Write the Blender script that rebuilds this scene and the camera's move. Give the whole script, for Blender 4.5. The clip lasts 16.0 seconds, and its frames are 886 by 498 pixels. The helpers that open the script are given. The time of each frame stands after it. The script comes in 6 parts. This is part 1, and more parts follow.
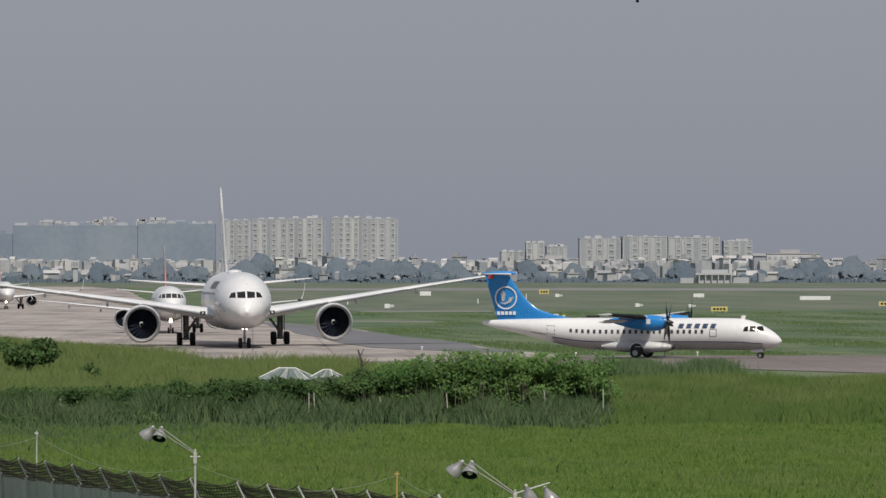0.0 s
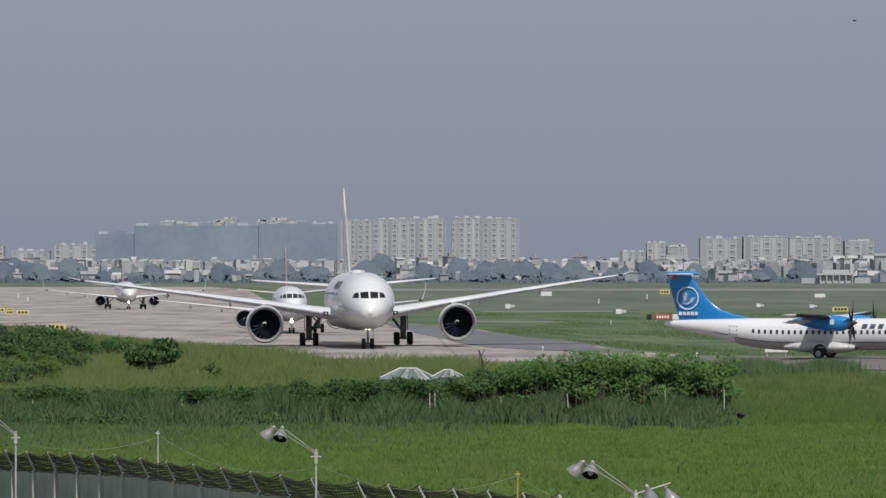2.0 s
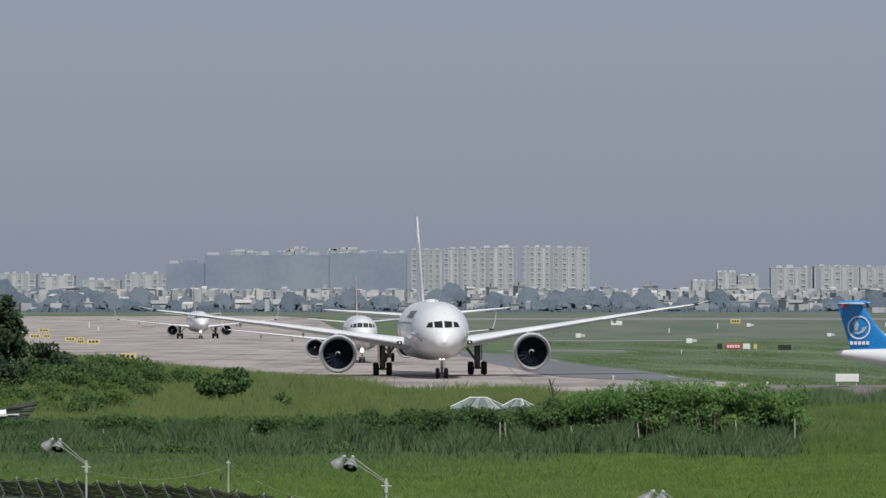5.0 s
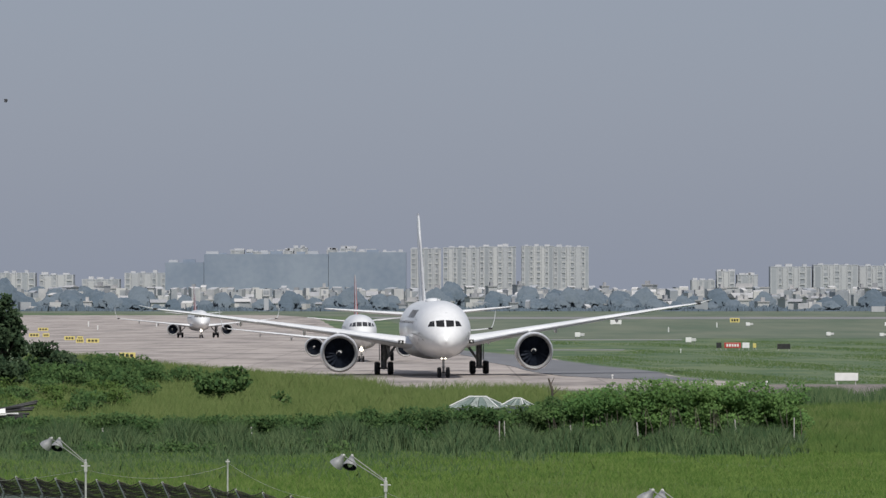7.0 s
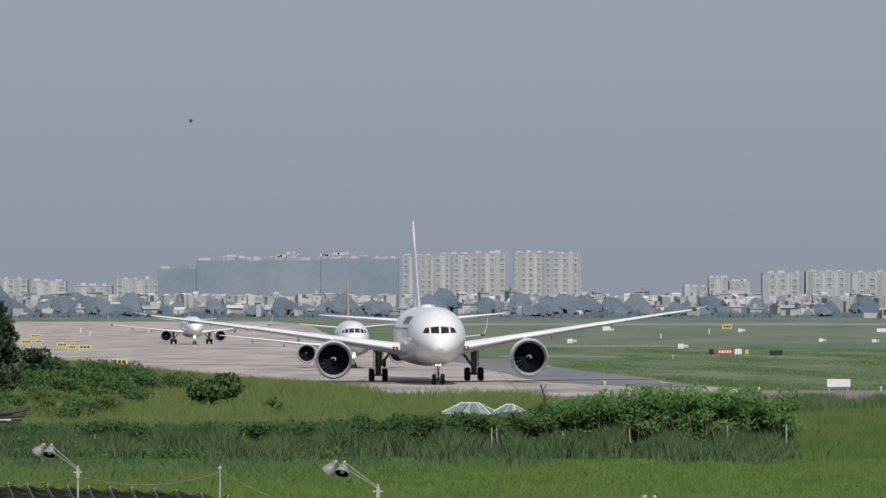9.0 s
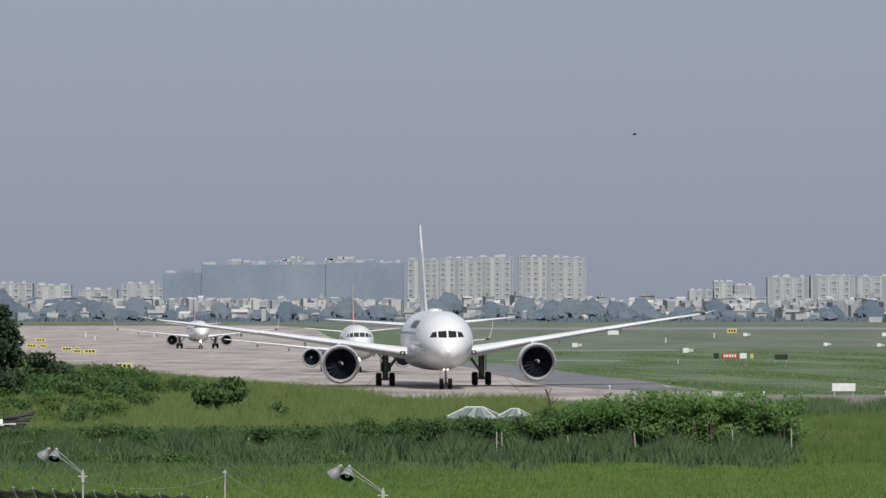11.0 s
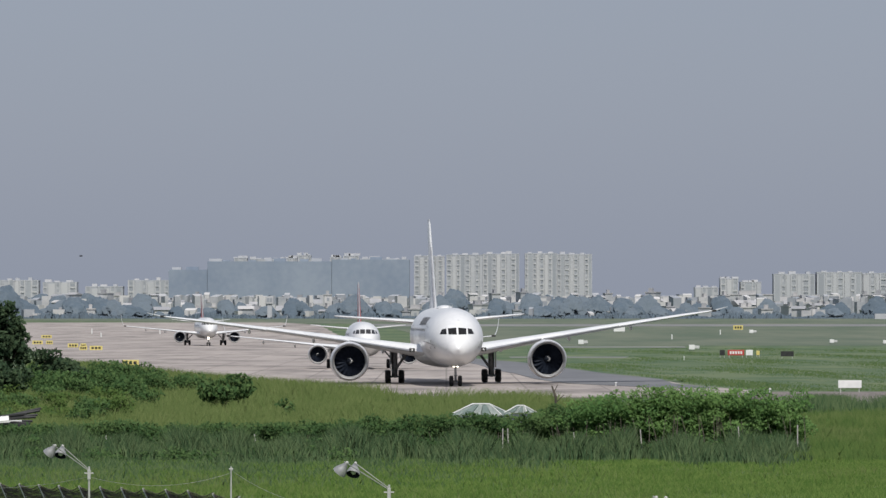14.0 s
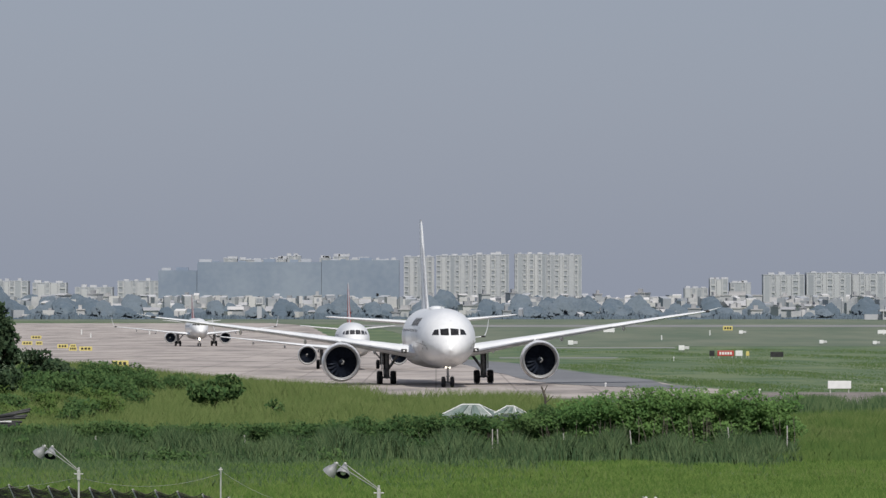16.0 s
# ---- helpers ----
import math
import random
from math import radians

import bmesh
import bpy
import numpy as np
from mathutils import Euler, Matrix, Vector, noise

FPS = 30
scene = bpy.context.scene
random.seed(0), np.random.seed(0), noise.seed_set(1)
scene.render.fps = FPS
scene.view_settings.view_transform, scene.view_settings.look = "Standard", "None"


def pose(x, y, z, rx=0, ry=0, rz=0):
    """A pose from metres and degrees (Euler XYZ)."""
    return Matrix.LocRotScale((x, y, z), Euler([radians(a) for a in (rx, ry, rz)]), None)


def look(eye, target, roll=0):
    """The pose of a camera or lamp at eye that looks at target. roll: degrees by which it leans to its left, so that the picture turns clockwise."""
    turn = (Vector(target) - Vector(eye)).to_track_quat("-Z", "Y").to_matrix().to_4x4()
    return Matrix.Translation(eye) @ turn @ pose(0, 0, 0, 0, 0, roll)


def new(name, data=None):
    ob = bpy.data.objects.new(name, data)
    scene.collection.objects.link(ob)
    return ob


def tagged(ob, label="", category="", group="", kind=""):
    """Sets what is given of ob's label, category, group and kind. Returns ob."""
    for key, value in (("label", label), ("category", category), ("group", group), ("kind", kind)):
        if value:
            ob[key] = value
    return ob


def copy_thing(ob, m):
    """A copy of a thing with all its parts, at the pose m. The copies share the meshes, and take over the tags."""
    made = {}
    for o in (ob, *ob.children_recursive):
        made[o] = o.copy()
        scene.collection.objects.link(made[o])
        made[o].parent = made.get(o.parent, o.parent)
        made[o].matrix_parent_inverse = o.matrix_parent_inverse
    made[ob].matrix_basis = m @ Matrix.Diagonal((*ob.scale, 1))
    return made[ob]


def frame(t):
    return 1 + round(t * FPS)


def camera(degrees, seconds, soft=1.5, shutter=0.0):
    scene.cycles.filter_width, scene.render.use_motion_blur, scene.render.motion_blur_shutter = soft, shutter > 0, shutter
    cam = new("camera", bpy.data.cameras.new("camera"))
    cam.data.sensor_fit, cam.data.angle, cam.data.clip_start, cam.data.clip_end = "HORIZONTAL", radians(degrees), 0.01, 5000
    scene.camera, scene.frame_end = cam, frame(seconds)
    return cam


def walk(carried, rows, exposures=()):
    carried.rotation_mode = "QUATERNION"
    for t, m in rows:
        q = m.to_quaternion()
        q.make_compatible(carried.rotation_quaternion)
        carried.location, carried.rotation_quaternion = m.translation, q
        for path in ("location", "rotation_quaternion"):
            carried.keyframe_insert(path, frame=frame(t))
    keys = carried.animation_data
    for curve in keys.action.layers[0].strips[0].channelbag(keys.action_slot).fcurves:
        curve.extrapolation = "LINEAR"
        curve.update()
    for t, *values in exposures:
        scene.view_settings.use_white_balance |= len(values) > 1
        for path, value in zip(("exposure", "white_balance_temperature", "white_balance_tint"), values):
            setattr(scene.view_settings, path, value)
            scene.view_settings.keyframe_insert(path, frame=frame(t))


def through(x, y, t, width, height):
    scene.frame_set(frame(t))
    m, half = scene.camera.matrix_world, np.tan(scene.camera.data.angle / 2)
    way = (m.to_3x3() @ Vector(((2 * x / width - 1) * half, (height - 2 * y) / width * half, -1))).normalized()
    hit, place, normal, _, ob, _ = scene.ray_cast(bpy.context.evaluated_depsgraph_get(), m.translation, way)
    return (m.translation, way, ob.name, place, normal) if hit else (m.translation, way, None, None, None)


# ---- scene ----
# ---------------------------------------------------------------- camera: on a roof, turning on the spot
cam = camera(9.43, 16.0, soft=1.45)
EYE = (0.0, 0.0, 7.3)
PAN = [
    (0.0, 90.281, -2.031), (0.5, 90.277, -1.798), (1.0, 90.295, -1.442), (1.5, 90.310, -1.097), (2.0, 90.283, -0.743),
    (2.5, 90.331, -0.507), (3.0, 90.404, -0.312), (3.5, 90.473, -0.163), (4.0, 90.535, -0.075), (5.2, 90.600, 0.015),
    (6.5, 90.608, 0.030), (7.0, 90.585, 0.000), (7.5, 90.577, -0.051), (8.0, 90.579, -0.063), (8.5, 90.605, -0.095),
    (9.0, 90.653, -0.082), (10.2, 90.690, -0.050), (11.5, 90.700, -0.018), (12.0, 90.697, -0.005), (12.5, 90.684, 0.026),
    (13.0, 90.683, 0.041), (13.5, 90.661, 0.046), (14.0, 90.663, 0.036), (14.5, 90.639, -0.002), (15.0, 90.635, -0.038),
    (15.5, 90.650, -0.055), (16.0, 90.670, -0.074)]
walk(cam, [(t, pose(*EYE, rx, 0, rz)) for t, rx, rz in PAN],
     [(0.0, -0.10, 6650, 10), (1.0, -0.10, 6400, 10), (2.5, -0.10, 6290, 10), (4.0, -0.08, 6230, 10), (6.5, 0.02, 6290, 10), (9.0, 0.05, 6330, 10), (12.0, 0.09, 6290, 10), (16.0, 0.09, 6320, 10)])

# ---------------------------------------------------------------- world and sun: hazy midday
SUN_EL, SUN_AZ = 56.0, 165.0          # degrees; azimuth clockwise from +y
world = bpy.data.worlds.new("hazy_sky")
scene.world = world
world.use_nodes = True
wn, wl = world.node_tree.nodes, world.node_tree.links
wn.clear()
w_out = wn.new("ShaderNodeOutputWorld")
w_add = wn.new("ShaderNodeAddShader")
w_sky = wn.new("ShaderNodeBackground")
w_haze = wn.new("ShaderNodeBackground")
sky = wn.new("ShaderNodeTexSky")
sky.sky_type = "NISHITA"
sky.sun_disc = False
sky.sun_elevation, sky.sun_rotation = radians(SUN_EL), radians(SUN_AZ)
sky.air_density, sky.dust_density, sky.ozone_density = 1.0, 2.0, 1.0
wl.new(sky.outputs[0], w_sky.inputs[0])
w_sky.inputs[1].default_value = 0.02
w_haze.inputs[0].default_value = (0.266, 0.290, 0.360, 1)
w_haze.inputs[1].default_value = 0.865
wl.new(w_sky.outputs[0], w_add.inputs[0])
wl.new(w_haze.outputs[0], w_add.inputs[1])
wl.new(w_add.outputs[0], w_out.inputs[0])

sun_data = bpy.data.lights.new("sun", "SUN")
sun_data.energy, sun_data.angle, sun_data.color = 3.7, radians(2.0), (1.0, 0.95, 0.87)
sun = new("sun", sun_data)
sun_way = Vector((math.sin(radians(SUN_AZ)) * math.cos(radians(SUN_EL)), math.cos(radians(SUN_AZ)) * math.cos(radians(SUN_EL)), math.sin(radians(SUN_EL))))
sun.matrix_world = look(sun_way * 200, (0, 0, 0))


# ---------------------------------------------------------------- materials
def surface(name, a, b, scale=1.0, rough=0.6, metal=0.0, bump=0.0, fine=12.0, coat=0.0, stretch=(1, 1, 1), island=0.0, each=0.0, emit=0.0, lo=0.35, hi=0.65):
    """A material of two tones: broad noise mixes a and b, fine noise shades and roughens; island / each: tone varies by loose piece or by object."""
    m = bpy.data.materials.new(name)
    m.use_nodes = True
    n, l = m.node_tree.nodes, m.node_tree.links
    p = n["Principled BSDF"]
    co = n.new("ShaderNodeTexCoord")
    mp = n.new("ShaderNodeMapping")
    mp.inputs["Scale"].default_value = stretch
    l.new(co.outputs["Object"], mp.inputs["Vector"])
    big, small = n.new("ShaderNodeTexNoise"), n.new("ShaderNodeTexNoise")
    big.inputs["Scale"].default_value, big.inputs["Detail"].default_value = scale, 5
    small.inputs["Scale"].default_value, small.inputs["Detail"].default_value = scale * fine, 3
    l.new(mp.outputs[0], big.inputs["Vector"])
    l.new(mp.outputs[0], small.inputs["Vector"])
    ramp = n.new("ShaderNodeValToRGB")
    ramp.color_ramp.elements[0].position, ramp.color_ramp.elements[1].position = lo, hi
    ramp.color_ramp.elements[0].color, ramp.color_ramp.elements[1].color = (*a, 1), (*b, 1)
    add = n.new("ShaderNodeMath")
    add.operation = "MULTIPLY_ADD"
    l.new(small.outputs[0], add.inputs[0])
    add.inputs[1].default_value = 0.5
    sub = n.new("ShaderNodeMath")
    sub.operation = "SUBTRACT"
    l.new(big.outputs[0], sub.inputs[0])
    sub.inputs[1].default_value = 0.25
    l.new(sub.outputs[0], add.inputs[2])
    last = add.outputs[0]
    for amount, kind, out in ((island, "ShaderNodeNewGeometry", "Random Per Island"), (each, "ShaderNodeObjectInfo", "Random")):
        if amount:
            r = n.new(kind)
            mm = n.new("ShaderNodeMath")
            mm.operation = "MULTIPLY_ADD"
            l.new(r.outputs[out], mm.inputs[0])
            mm.inputs[1].default_value = amount
            l.new(last, mm.inputs[2])
            m2 = n.new("ShaderNodeMath")
            m2.operation = "SUBTRACT"
            l.new(mm.outputs[0], m2.inputs[0])
            m2.inputs[1].default_value = amount / 2
            last = m2.outputs[0]
    l.new(last, ramp.inputs[0])
    l.new(ramp.outputs[0], p.inputs["Base Color"])
    p.inputs["Metallic"].default_value = metal
    rr = n.new("ShaderNodeMapRange")
    rr.inputs["To Min"].default_value, rr.inputs["To Max"].default_value = max(0.02, rough - 0.1), min(1, rough + 0.1)
    l.new(small.outputs[0], rr.inputs["Value"])
    l.new(rr.outputs[0], p.inputs["Roughness"])
    if coat:
        p.inputs["Coat Weight"].default_value, p.inputs["Coat Roughness"].default_value = coat, 0.15
    if bump:
        bp = n.new("ShaderNodeBump")
        bp.inputs["Strength"].default_value, bp.inputs["Distance"].default_value = 0.6, bump
        l.new(small.outputs[0], bp.inputs["Height"])
        l.new(bp.outputs[0], p.inputs["Normal"])
    if emit:
        p.inputs["Emission Color"].default_value, p.inputs["Emission Strength"].default_value = (*b, 1), emit
    return m


def leafy(name, a, b, c, vary=0.6, through=0.3):
    """Foliage: tone by leaf and by patch, some light let through."""
    m = surface(name, a, b, 0.35, 0.85, island=vary, fine=6)
    n, l = m.node_tree.nodes, m.node_tree.links
    p = n["Principled BSDF"]
    p.inputs["Specular IOR Level"].default_value = 0.12
    tr = n.new("ShaderNodeBsdfTranslucent")
    tr.inputs[0].default_value = (*c, 1)
    mx = n.new("ShaderNodeMixShader")
    mx.inputs[0].default_value = through
    l.new(p.outputs[0], mx.inputs[1])
    l.new(tr.outputs[0], mx.inputs[2])
    l.new(mx.outputs[0], n["Material Output"].inputs[0])
    return m


WHITE = surface("white_paint", (0.69, 0.69, 0.69), (0.77, 0.77, 0.765), 0.25, 0.32, coat=0.4, fine=10)
WING = surface("wing_paint", (0.62, 0.63, 0.64), (0.72, 0.72, 0.72), 0.3, 0.4, coat=0.2)
BELLY = surface("pale_grey_paint", (0.50, 0.50, 0.49), (0.60, 0.60, 0.59), 0.4, 0.4)
BELLY_DARK = surface("grey_belly_paint", (0.64, 0.64, 0.64), (0.70, 0.70, 0.70), 0.4, 0.45)
CABIN_GLASS = surface("cabin_window_glass", (0.08, 0.085, 0.10), (0.13, 0.135, 0.15), 1.0, 0.15)
BARE = surface("bare_metal", (0.40, 0.40, 0.41), (0.52, 0.52, 0.52), 1.0, 0.5, 0.8)
STEEL = surface("gear_steel", (0.16, 0.16, 0.16), (0.30, 0.30, 0.30), 3.0, 0.45, 0.5)
DARK = surface("dark_duct", (0.010, 0.013, 0.020), (0.018, 0.022, 0.030), 2.0, 0.7)
BLADE = surface("fan_blade_composite", (0.007, 0.010, 0.018), (0.015, 0.020, 0.032), 3.0, 0.6, each=0.3)
LINER = surface("inlet_liner", (0.34, 0.345, 0.35), (0.42, 0.42, 0.42), 2.0, 0.6, 0.2)
TYRE = surface("tyre_rubber", (0.012, 0.012, 0.013), (0.03, 0.03, 0.03), 4.0, 0.8)
GLASS = surface("cockpit_glass", (0.030, 0.029, 0.029), (0.048, 0.046, 0.045), 1.0, 0.14)
LINE = surface("panel_line", (0.22, 0.22, 0.23), (0.30, 0.30, 0.31), 2.0, 0.5)
BLUE = surface("blue_paint", (0.012, 0.20, 0.54), (0.018, 0.235, 0.60), 0.5, 0.3, coat=0.4)
NAVY = surface("navy_lettering", (0.08, 0.12, 0.22), (0.11, 0.155, 0.27), 1.0, 0.5)
RED = surface("red_paint", (0.42, 0.045, 0.038), (0.50, 0.065, 0.055), 0.5, 0.4)
YELLOW = surface("yellow_sign", (0.60, 0.50, 0.15), (0.70, 0.60, 0.22), 2.0, 0.5)
BLACK = surface("black_panel", (0.015, 0.015, 0.015), (0.03, 0.03, 0.03), 2.0, 0.6)
SIGNWHITE = surface("white_sign", (0.72, 0.72, 0.70), (0.80, 0.80, 0.78), 2.0, 0.5)
LIGHT = surface("lit_lamp", (1.0, 0.86, 0.62), (1.0, 0.90, 0.70), 1.0, 0.3, emit=5.0)

GRASS_FAR = surface("airfield_grass", (0.042, 0.086, 0.034), (0.118, 0.150, 0.068), 0.08, 0.9, fine=6, lo=0.36, hi=0.66, stretch=(1, 0.4, 1))
# Greyer than the near grass: distance haze is put into this colour.
GRASS_HAZED = surface("dry_infield", (0.072, 0.102, 0.062), (0.128, 0.144, 0.098), 0.05, 0.9, fine=6, lo=0.33, hi=0.67, stretch=(1, 0.2, 1))
CONCRETE = surface("taxiway_concrete", (0.150, 0.133, 0.122), (0.385, 0.340, 0.308), 0.09, 0.85, fine=6, stretch=(1, 0.4, 1), lo=0.26, hi=0.58)
ASPHALT = surface("asphalt", (0.115, 0.118, 0.125), (0.165, 0.168, 0.178), 0.05, 0.85, fine=14, stretch=(1, 0.3, 1))
BROWN_TAXI = surface("worn_taxiway", (0.15, 0.125, 0.115), (0.20, 0.172, 0.158), 0.06, 0.85, fine=14, stretch=(1, 0.3, 1))
RUNWAY = surface("far_runway", (0.165, 0.168, 0.165), (0.215, 0.213, 0.205), 0.02, 0.9, stretch=(1, 0.3, 1))
GRASS = leafy("field_grass", (0.062, 0.124, 0.024), (0.140, 0.206, 0.054), (0.13, 0.21, 0.045), 0.6, 0.3)
GRASS_TALL = leafy("tall_grass", (0.088, 0.132, 0.040), (0.150, 0.190, 0.068), (0.15, 0.20, 0.065), 0.3, 0.3)
GRASS_TUFT = leafy("airfield_tuft", (0.056, 0.110, 0.040), (0.128, 0.176, 0.072), (0.12, 0.17, 0.06), 0.3, 0.3)
GRASS_RANK = leafy("rough_meadow_grass", (0.060, 0.115, 0.030), (0.110, 0.165, 0.046), (0.11, 0.17, 0.045), 0.3, 0.3)
GRASS_DARK = leafy("rank_grass", (0.046, 0.088, 0.040), (0.112, 0.162, 0.074), (0.105, 0.155, 0.06), 0.75, 0.3)
LEAF = leafy("hedge_leaf", (0.092, 0.190, 0.062), (0.185, 0.310, 0.100), (0.19, 0.31, 0.085), 0.35, 0.45)
LEAF_DARK = leafy("tree_leaf", (0.030, 0.056, 0.030), (0.072, 0.110, 0.056), (0.055, 0.092, 0.038))
LEAF_MID = leafy("shrub_leaf", (0.050, 0.106, 0.038), (0.116, 0.190, 0.068), (0.12, 0.195, 0.06), 0.5, 0.4)
# The blue-grey of this foliage is distance haze mixed into its base colour.
LEAF_HAZED = surface("distant_leaf", (0.088, 0.120, 0.152), (0.126, 0.158, 0.188), 0.25, 0.95, fine=4, each=0.6)
SOIL = surface("field_soil", (0.046, 0.092, 0.018), (0.085, 0.135, 0.030), 0.12, 0.95, fine=15)
BARK = surface("bark", (0.06, 0.05, 0.04), (0.12, 0.10, 0.08), 3.0, 0.9, bump=0.02)
DRY = surface("dry_stem", (0.095, 0.08, 0.065), (0.19, 0.16, 0.13), 3.0, 0.9)
# Town tones: distance haze is mixed in, hence pale, bluish, low in contrast.
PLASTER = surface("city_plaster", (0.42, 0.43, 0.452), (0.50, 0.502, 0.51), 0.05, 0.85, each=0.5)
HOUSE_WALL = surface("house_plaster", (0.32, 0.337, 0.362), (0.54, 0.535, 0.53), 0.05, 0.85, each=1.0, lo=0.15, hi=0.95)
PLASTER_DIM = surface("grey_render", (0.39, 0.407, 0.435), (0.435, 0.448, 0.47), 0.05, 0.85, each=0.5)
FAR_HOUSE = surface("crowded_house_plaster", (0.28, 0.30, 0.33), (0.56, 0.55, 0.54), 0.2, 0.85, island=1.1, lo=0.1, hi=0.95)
ROOFTILE = surface("city_roof", (0.29, 0.295, 0.31), (0.48, 0.47, 0.465), 0.2, 0.85, each=1.0, lo=0.15, hi=0.95)
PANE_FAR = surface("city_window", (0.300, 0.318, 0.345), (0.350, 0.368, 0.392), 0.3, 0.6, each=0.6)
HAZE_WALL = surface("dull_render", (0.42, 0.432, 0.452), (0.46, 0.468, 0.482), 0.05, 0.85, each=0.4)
# Hall cladding: haze and shade are both put into one blue-grey colour.
HAZED_HALL = surface("blue_grey_cladding", (0.205, 0.250, 0.318), (0.275, 0.318, 0.378), 0.035, 0.8, fine=9, lo=0.3, hi=0.7)


for m in (BLADE, DARK):
    m.node_tree.nodes["Principled BSDF"].inputs["Specular IOR Level"].default_value = 0.15


def jointed(m, size, dark):
    """Slab joints sealed with dark bitumen, on a paved material."""
    n, l = m.node_tree.nodes, m.node_tree.links
    p = n["Principled BSDF"]
    src = p.inputs["Base Color"].links[0].from_socket
    co = n.new("ShaderNodeTexCoord")
    br = n.new("ShaderNodeTexBrick")
    br.offset = 0.0
    br.inputs["Scale"].default_value = 1.0
    br.inputs["Brick Width"].default_value, br.inputs["Row Height"].default_value = size, size * 1.6
    br.inputs["Mortar Size"].default_value, br.inputs["Mortar Smooth"].default_value = 0.13, 0.4
    br.inputs["Color1"].default_value, br.inputs["Color2"].default_value, br.inputs["Mortar"].default_value = (1, 1, 1, 1), (0.88, 0.88, 0.89, 1), (dark, dark, dark, 1)
    l.new(co.outputs["Object"], br.inputs["Vector"])
    mx = n.new("ShaderNodeMix")
    mx.data_type, mx.blend_type = "RGBA", "MULTIPLY"
    mx.inputs[0].default_value = 1.0
    l.new(src, mx.inputs[6])
    l.new(br.outputs[0], mx.inputs[7])
    l.new(mx.outputs[2], p.inputs["Base Color"])


jointed(CONCRETE, 7.5, 0.62)
jointed(BROWN_TAXI, 7.5, 0.7)


# ---------------------------------------------------------------- mesh helpers
def mesh_of(name, bm, material, smooth=False):
    bmesh.ops.recalc_face_normals(bm, faces=bm.faces)
    me = bpy.data.meshes.new(name)
    bm.to_mesh(me)
    bm.free()
    me.materials.append(material)
    if smooth:
        me.polygons.foreach_set("use_smooth", [True] * len(me.polygons))
        me.set_sharp_from_angle(angle=radians(38))
    return me


def part(name, bm, material, parent, label="", smooth=False, m=None):
    ob = new(name, mesh_of(name, bm, material, smooth))
    ob.parent = parent
    if m is not None:
        ob.matrix_basis = m
    return tagged(ob, label)


def again(ob, m):
    """Another part on the same mesh."""
    c = new(ob.name.split(".")[0], ob.data)
    c.parent = ob.parent
    c.matrix_basis = m
    if "label" in ob:
        c["label"] = ob["label"]
    return c


def thing(name, bm, material, label, category, group="", kind="", smooth=False, m=None):
    ob = new(name, mesh_of(name, bm, material, smooth))
    if m is not None:
        ob.matrix_basis = m
    return tagged(ob, label, category, group, kind)


def group_of(name, label, category, m=None, group=""):
    ob = new(name)
    ob.empty_display_size = 0.5
    if m is not None:
        ob.matrix_basis = m
    return tagged(ob, label, category, group)


def box(bm, x0, x1, y0, y1, z0, z1, bevel=0.0):
    v = [bm.verts.new((x, y, z)) for z in (z0, z1) for x, y in ((x0, y0), (x1, y0), (x1, y1), (x0, y1))]
    fs = [bm.faces.new([v[i] for i in f]) for f in ((0, 3, 2, 1), (4, 5, 6, 7), (0, 1, 5, 4), (1, 2, 6, 5), (2, 3, 7, 6), (3, 0, 4, 7))]
    if bevel:
        es = list({e for f in fs for e in f.edges})
        bmesh.ops.bevel(bm, geom=es, offset=bevel, segments=2, affect="EDGES", profile=0.5)
    return bm


def rod(bm, a, b, r0, r1=None, n=8):
    """A tapered round bar from a to b."""
    a, b = Vector(a), Vector(b)
    r1 = r0 if r1 is None else r1
    q = (b - a).to_track_quat("Z", "Y")
    rings = []
    for c, r in ((a, r0), (b, r1)):
        rings.append([bm.verts.new(c + q @ Vector((r * math.cos(2 * math.pi * i / n), r * math.sin(2 * math.pi * i / n), 0))) for i in range(n)])
    for i in range(n):
        j = (i + 1) % n
        bm.faces.new((rings[0][i], rings[0][j], rings[1][j], rings[1][i]))
    bm.faces.new(rings[0][::-1])
    bm.faces.new(rings[1])
    return bm


def loft(bm, rings, closed=True, caps=True):
    vs = [[bm.verts.new(p) for p in r] for r in rings]
    n = len(vs[0])
    for a, b in zip(vs, vs[1:]):
        for i in range(n if closed else n - 1):
            j = (i + 1) % n
            bm.faces.new((a[i], a[j], b[j], b[i]))
    if caps and closed:
        bm.faces.new(vs[0][::-1])
        bm.faces.new(vs[-1])
    return bm


def lathe(bm, profile, n=40, axis_at=(0, 0, 0)):
    """Turns (y, r) pairs round the y axis."""
    ox, oy, oz = axis_at
    return loft(bm, [[(ox + r * math.cos(2 * math.pi * i / n), oy + y, oz + r * math.sin(2 * math.pi * i / n)) for i in range(n)] for y, r in profile], caps=False)


def quads(name, V, F, material):
    me = bpy.data.meshes.new(name)
    me.from_pydata(np.asarray(V).reshape(-1, 3).tolist(), [], np.asarray(F).tolist())
    me.materials.append(material)
    return me


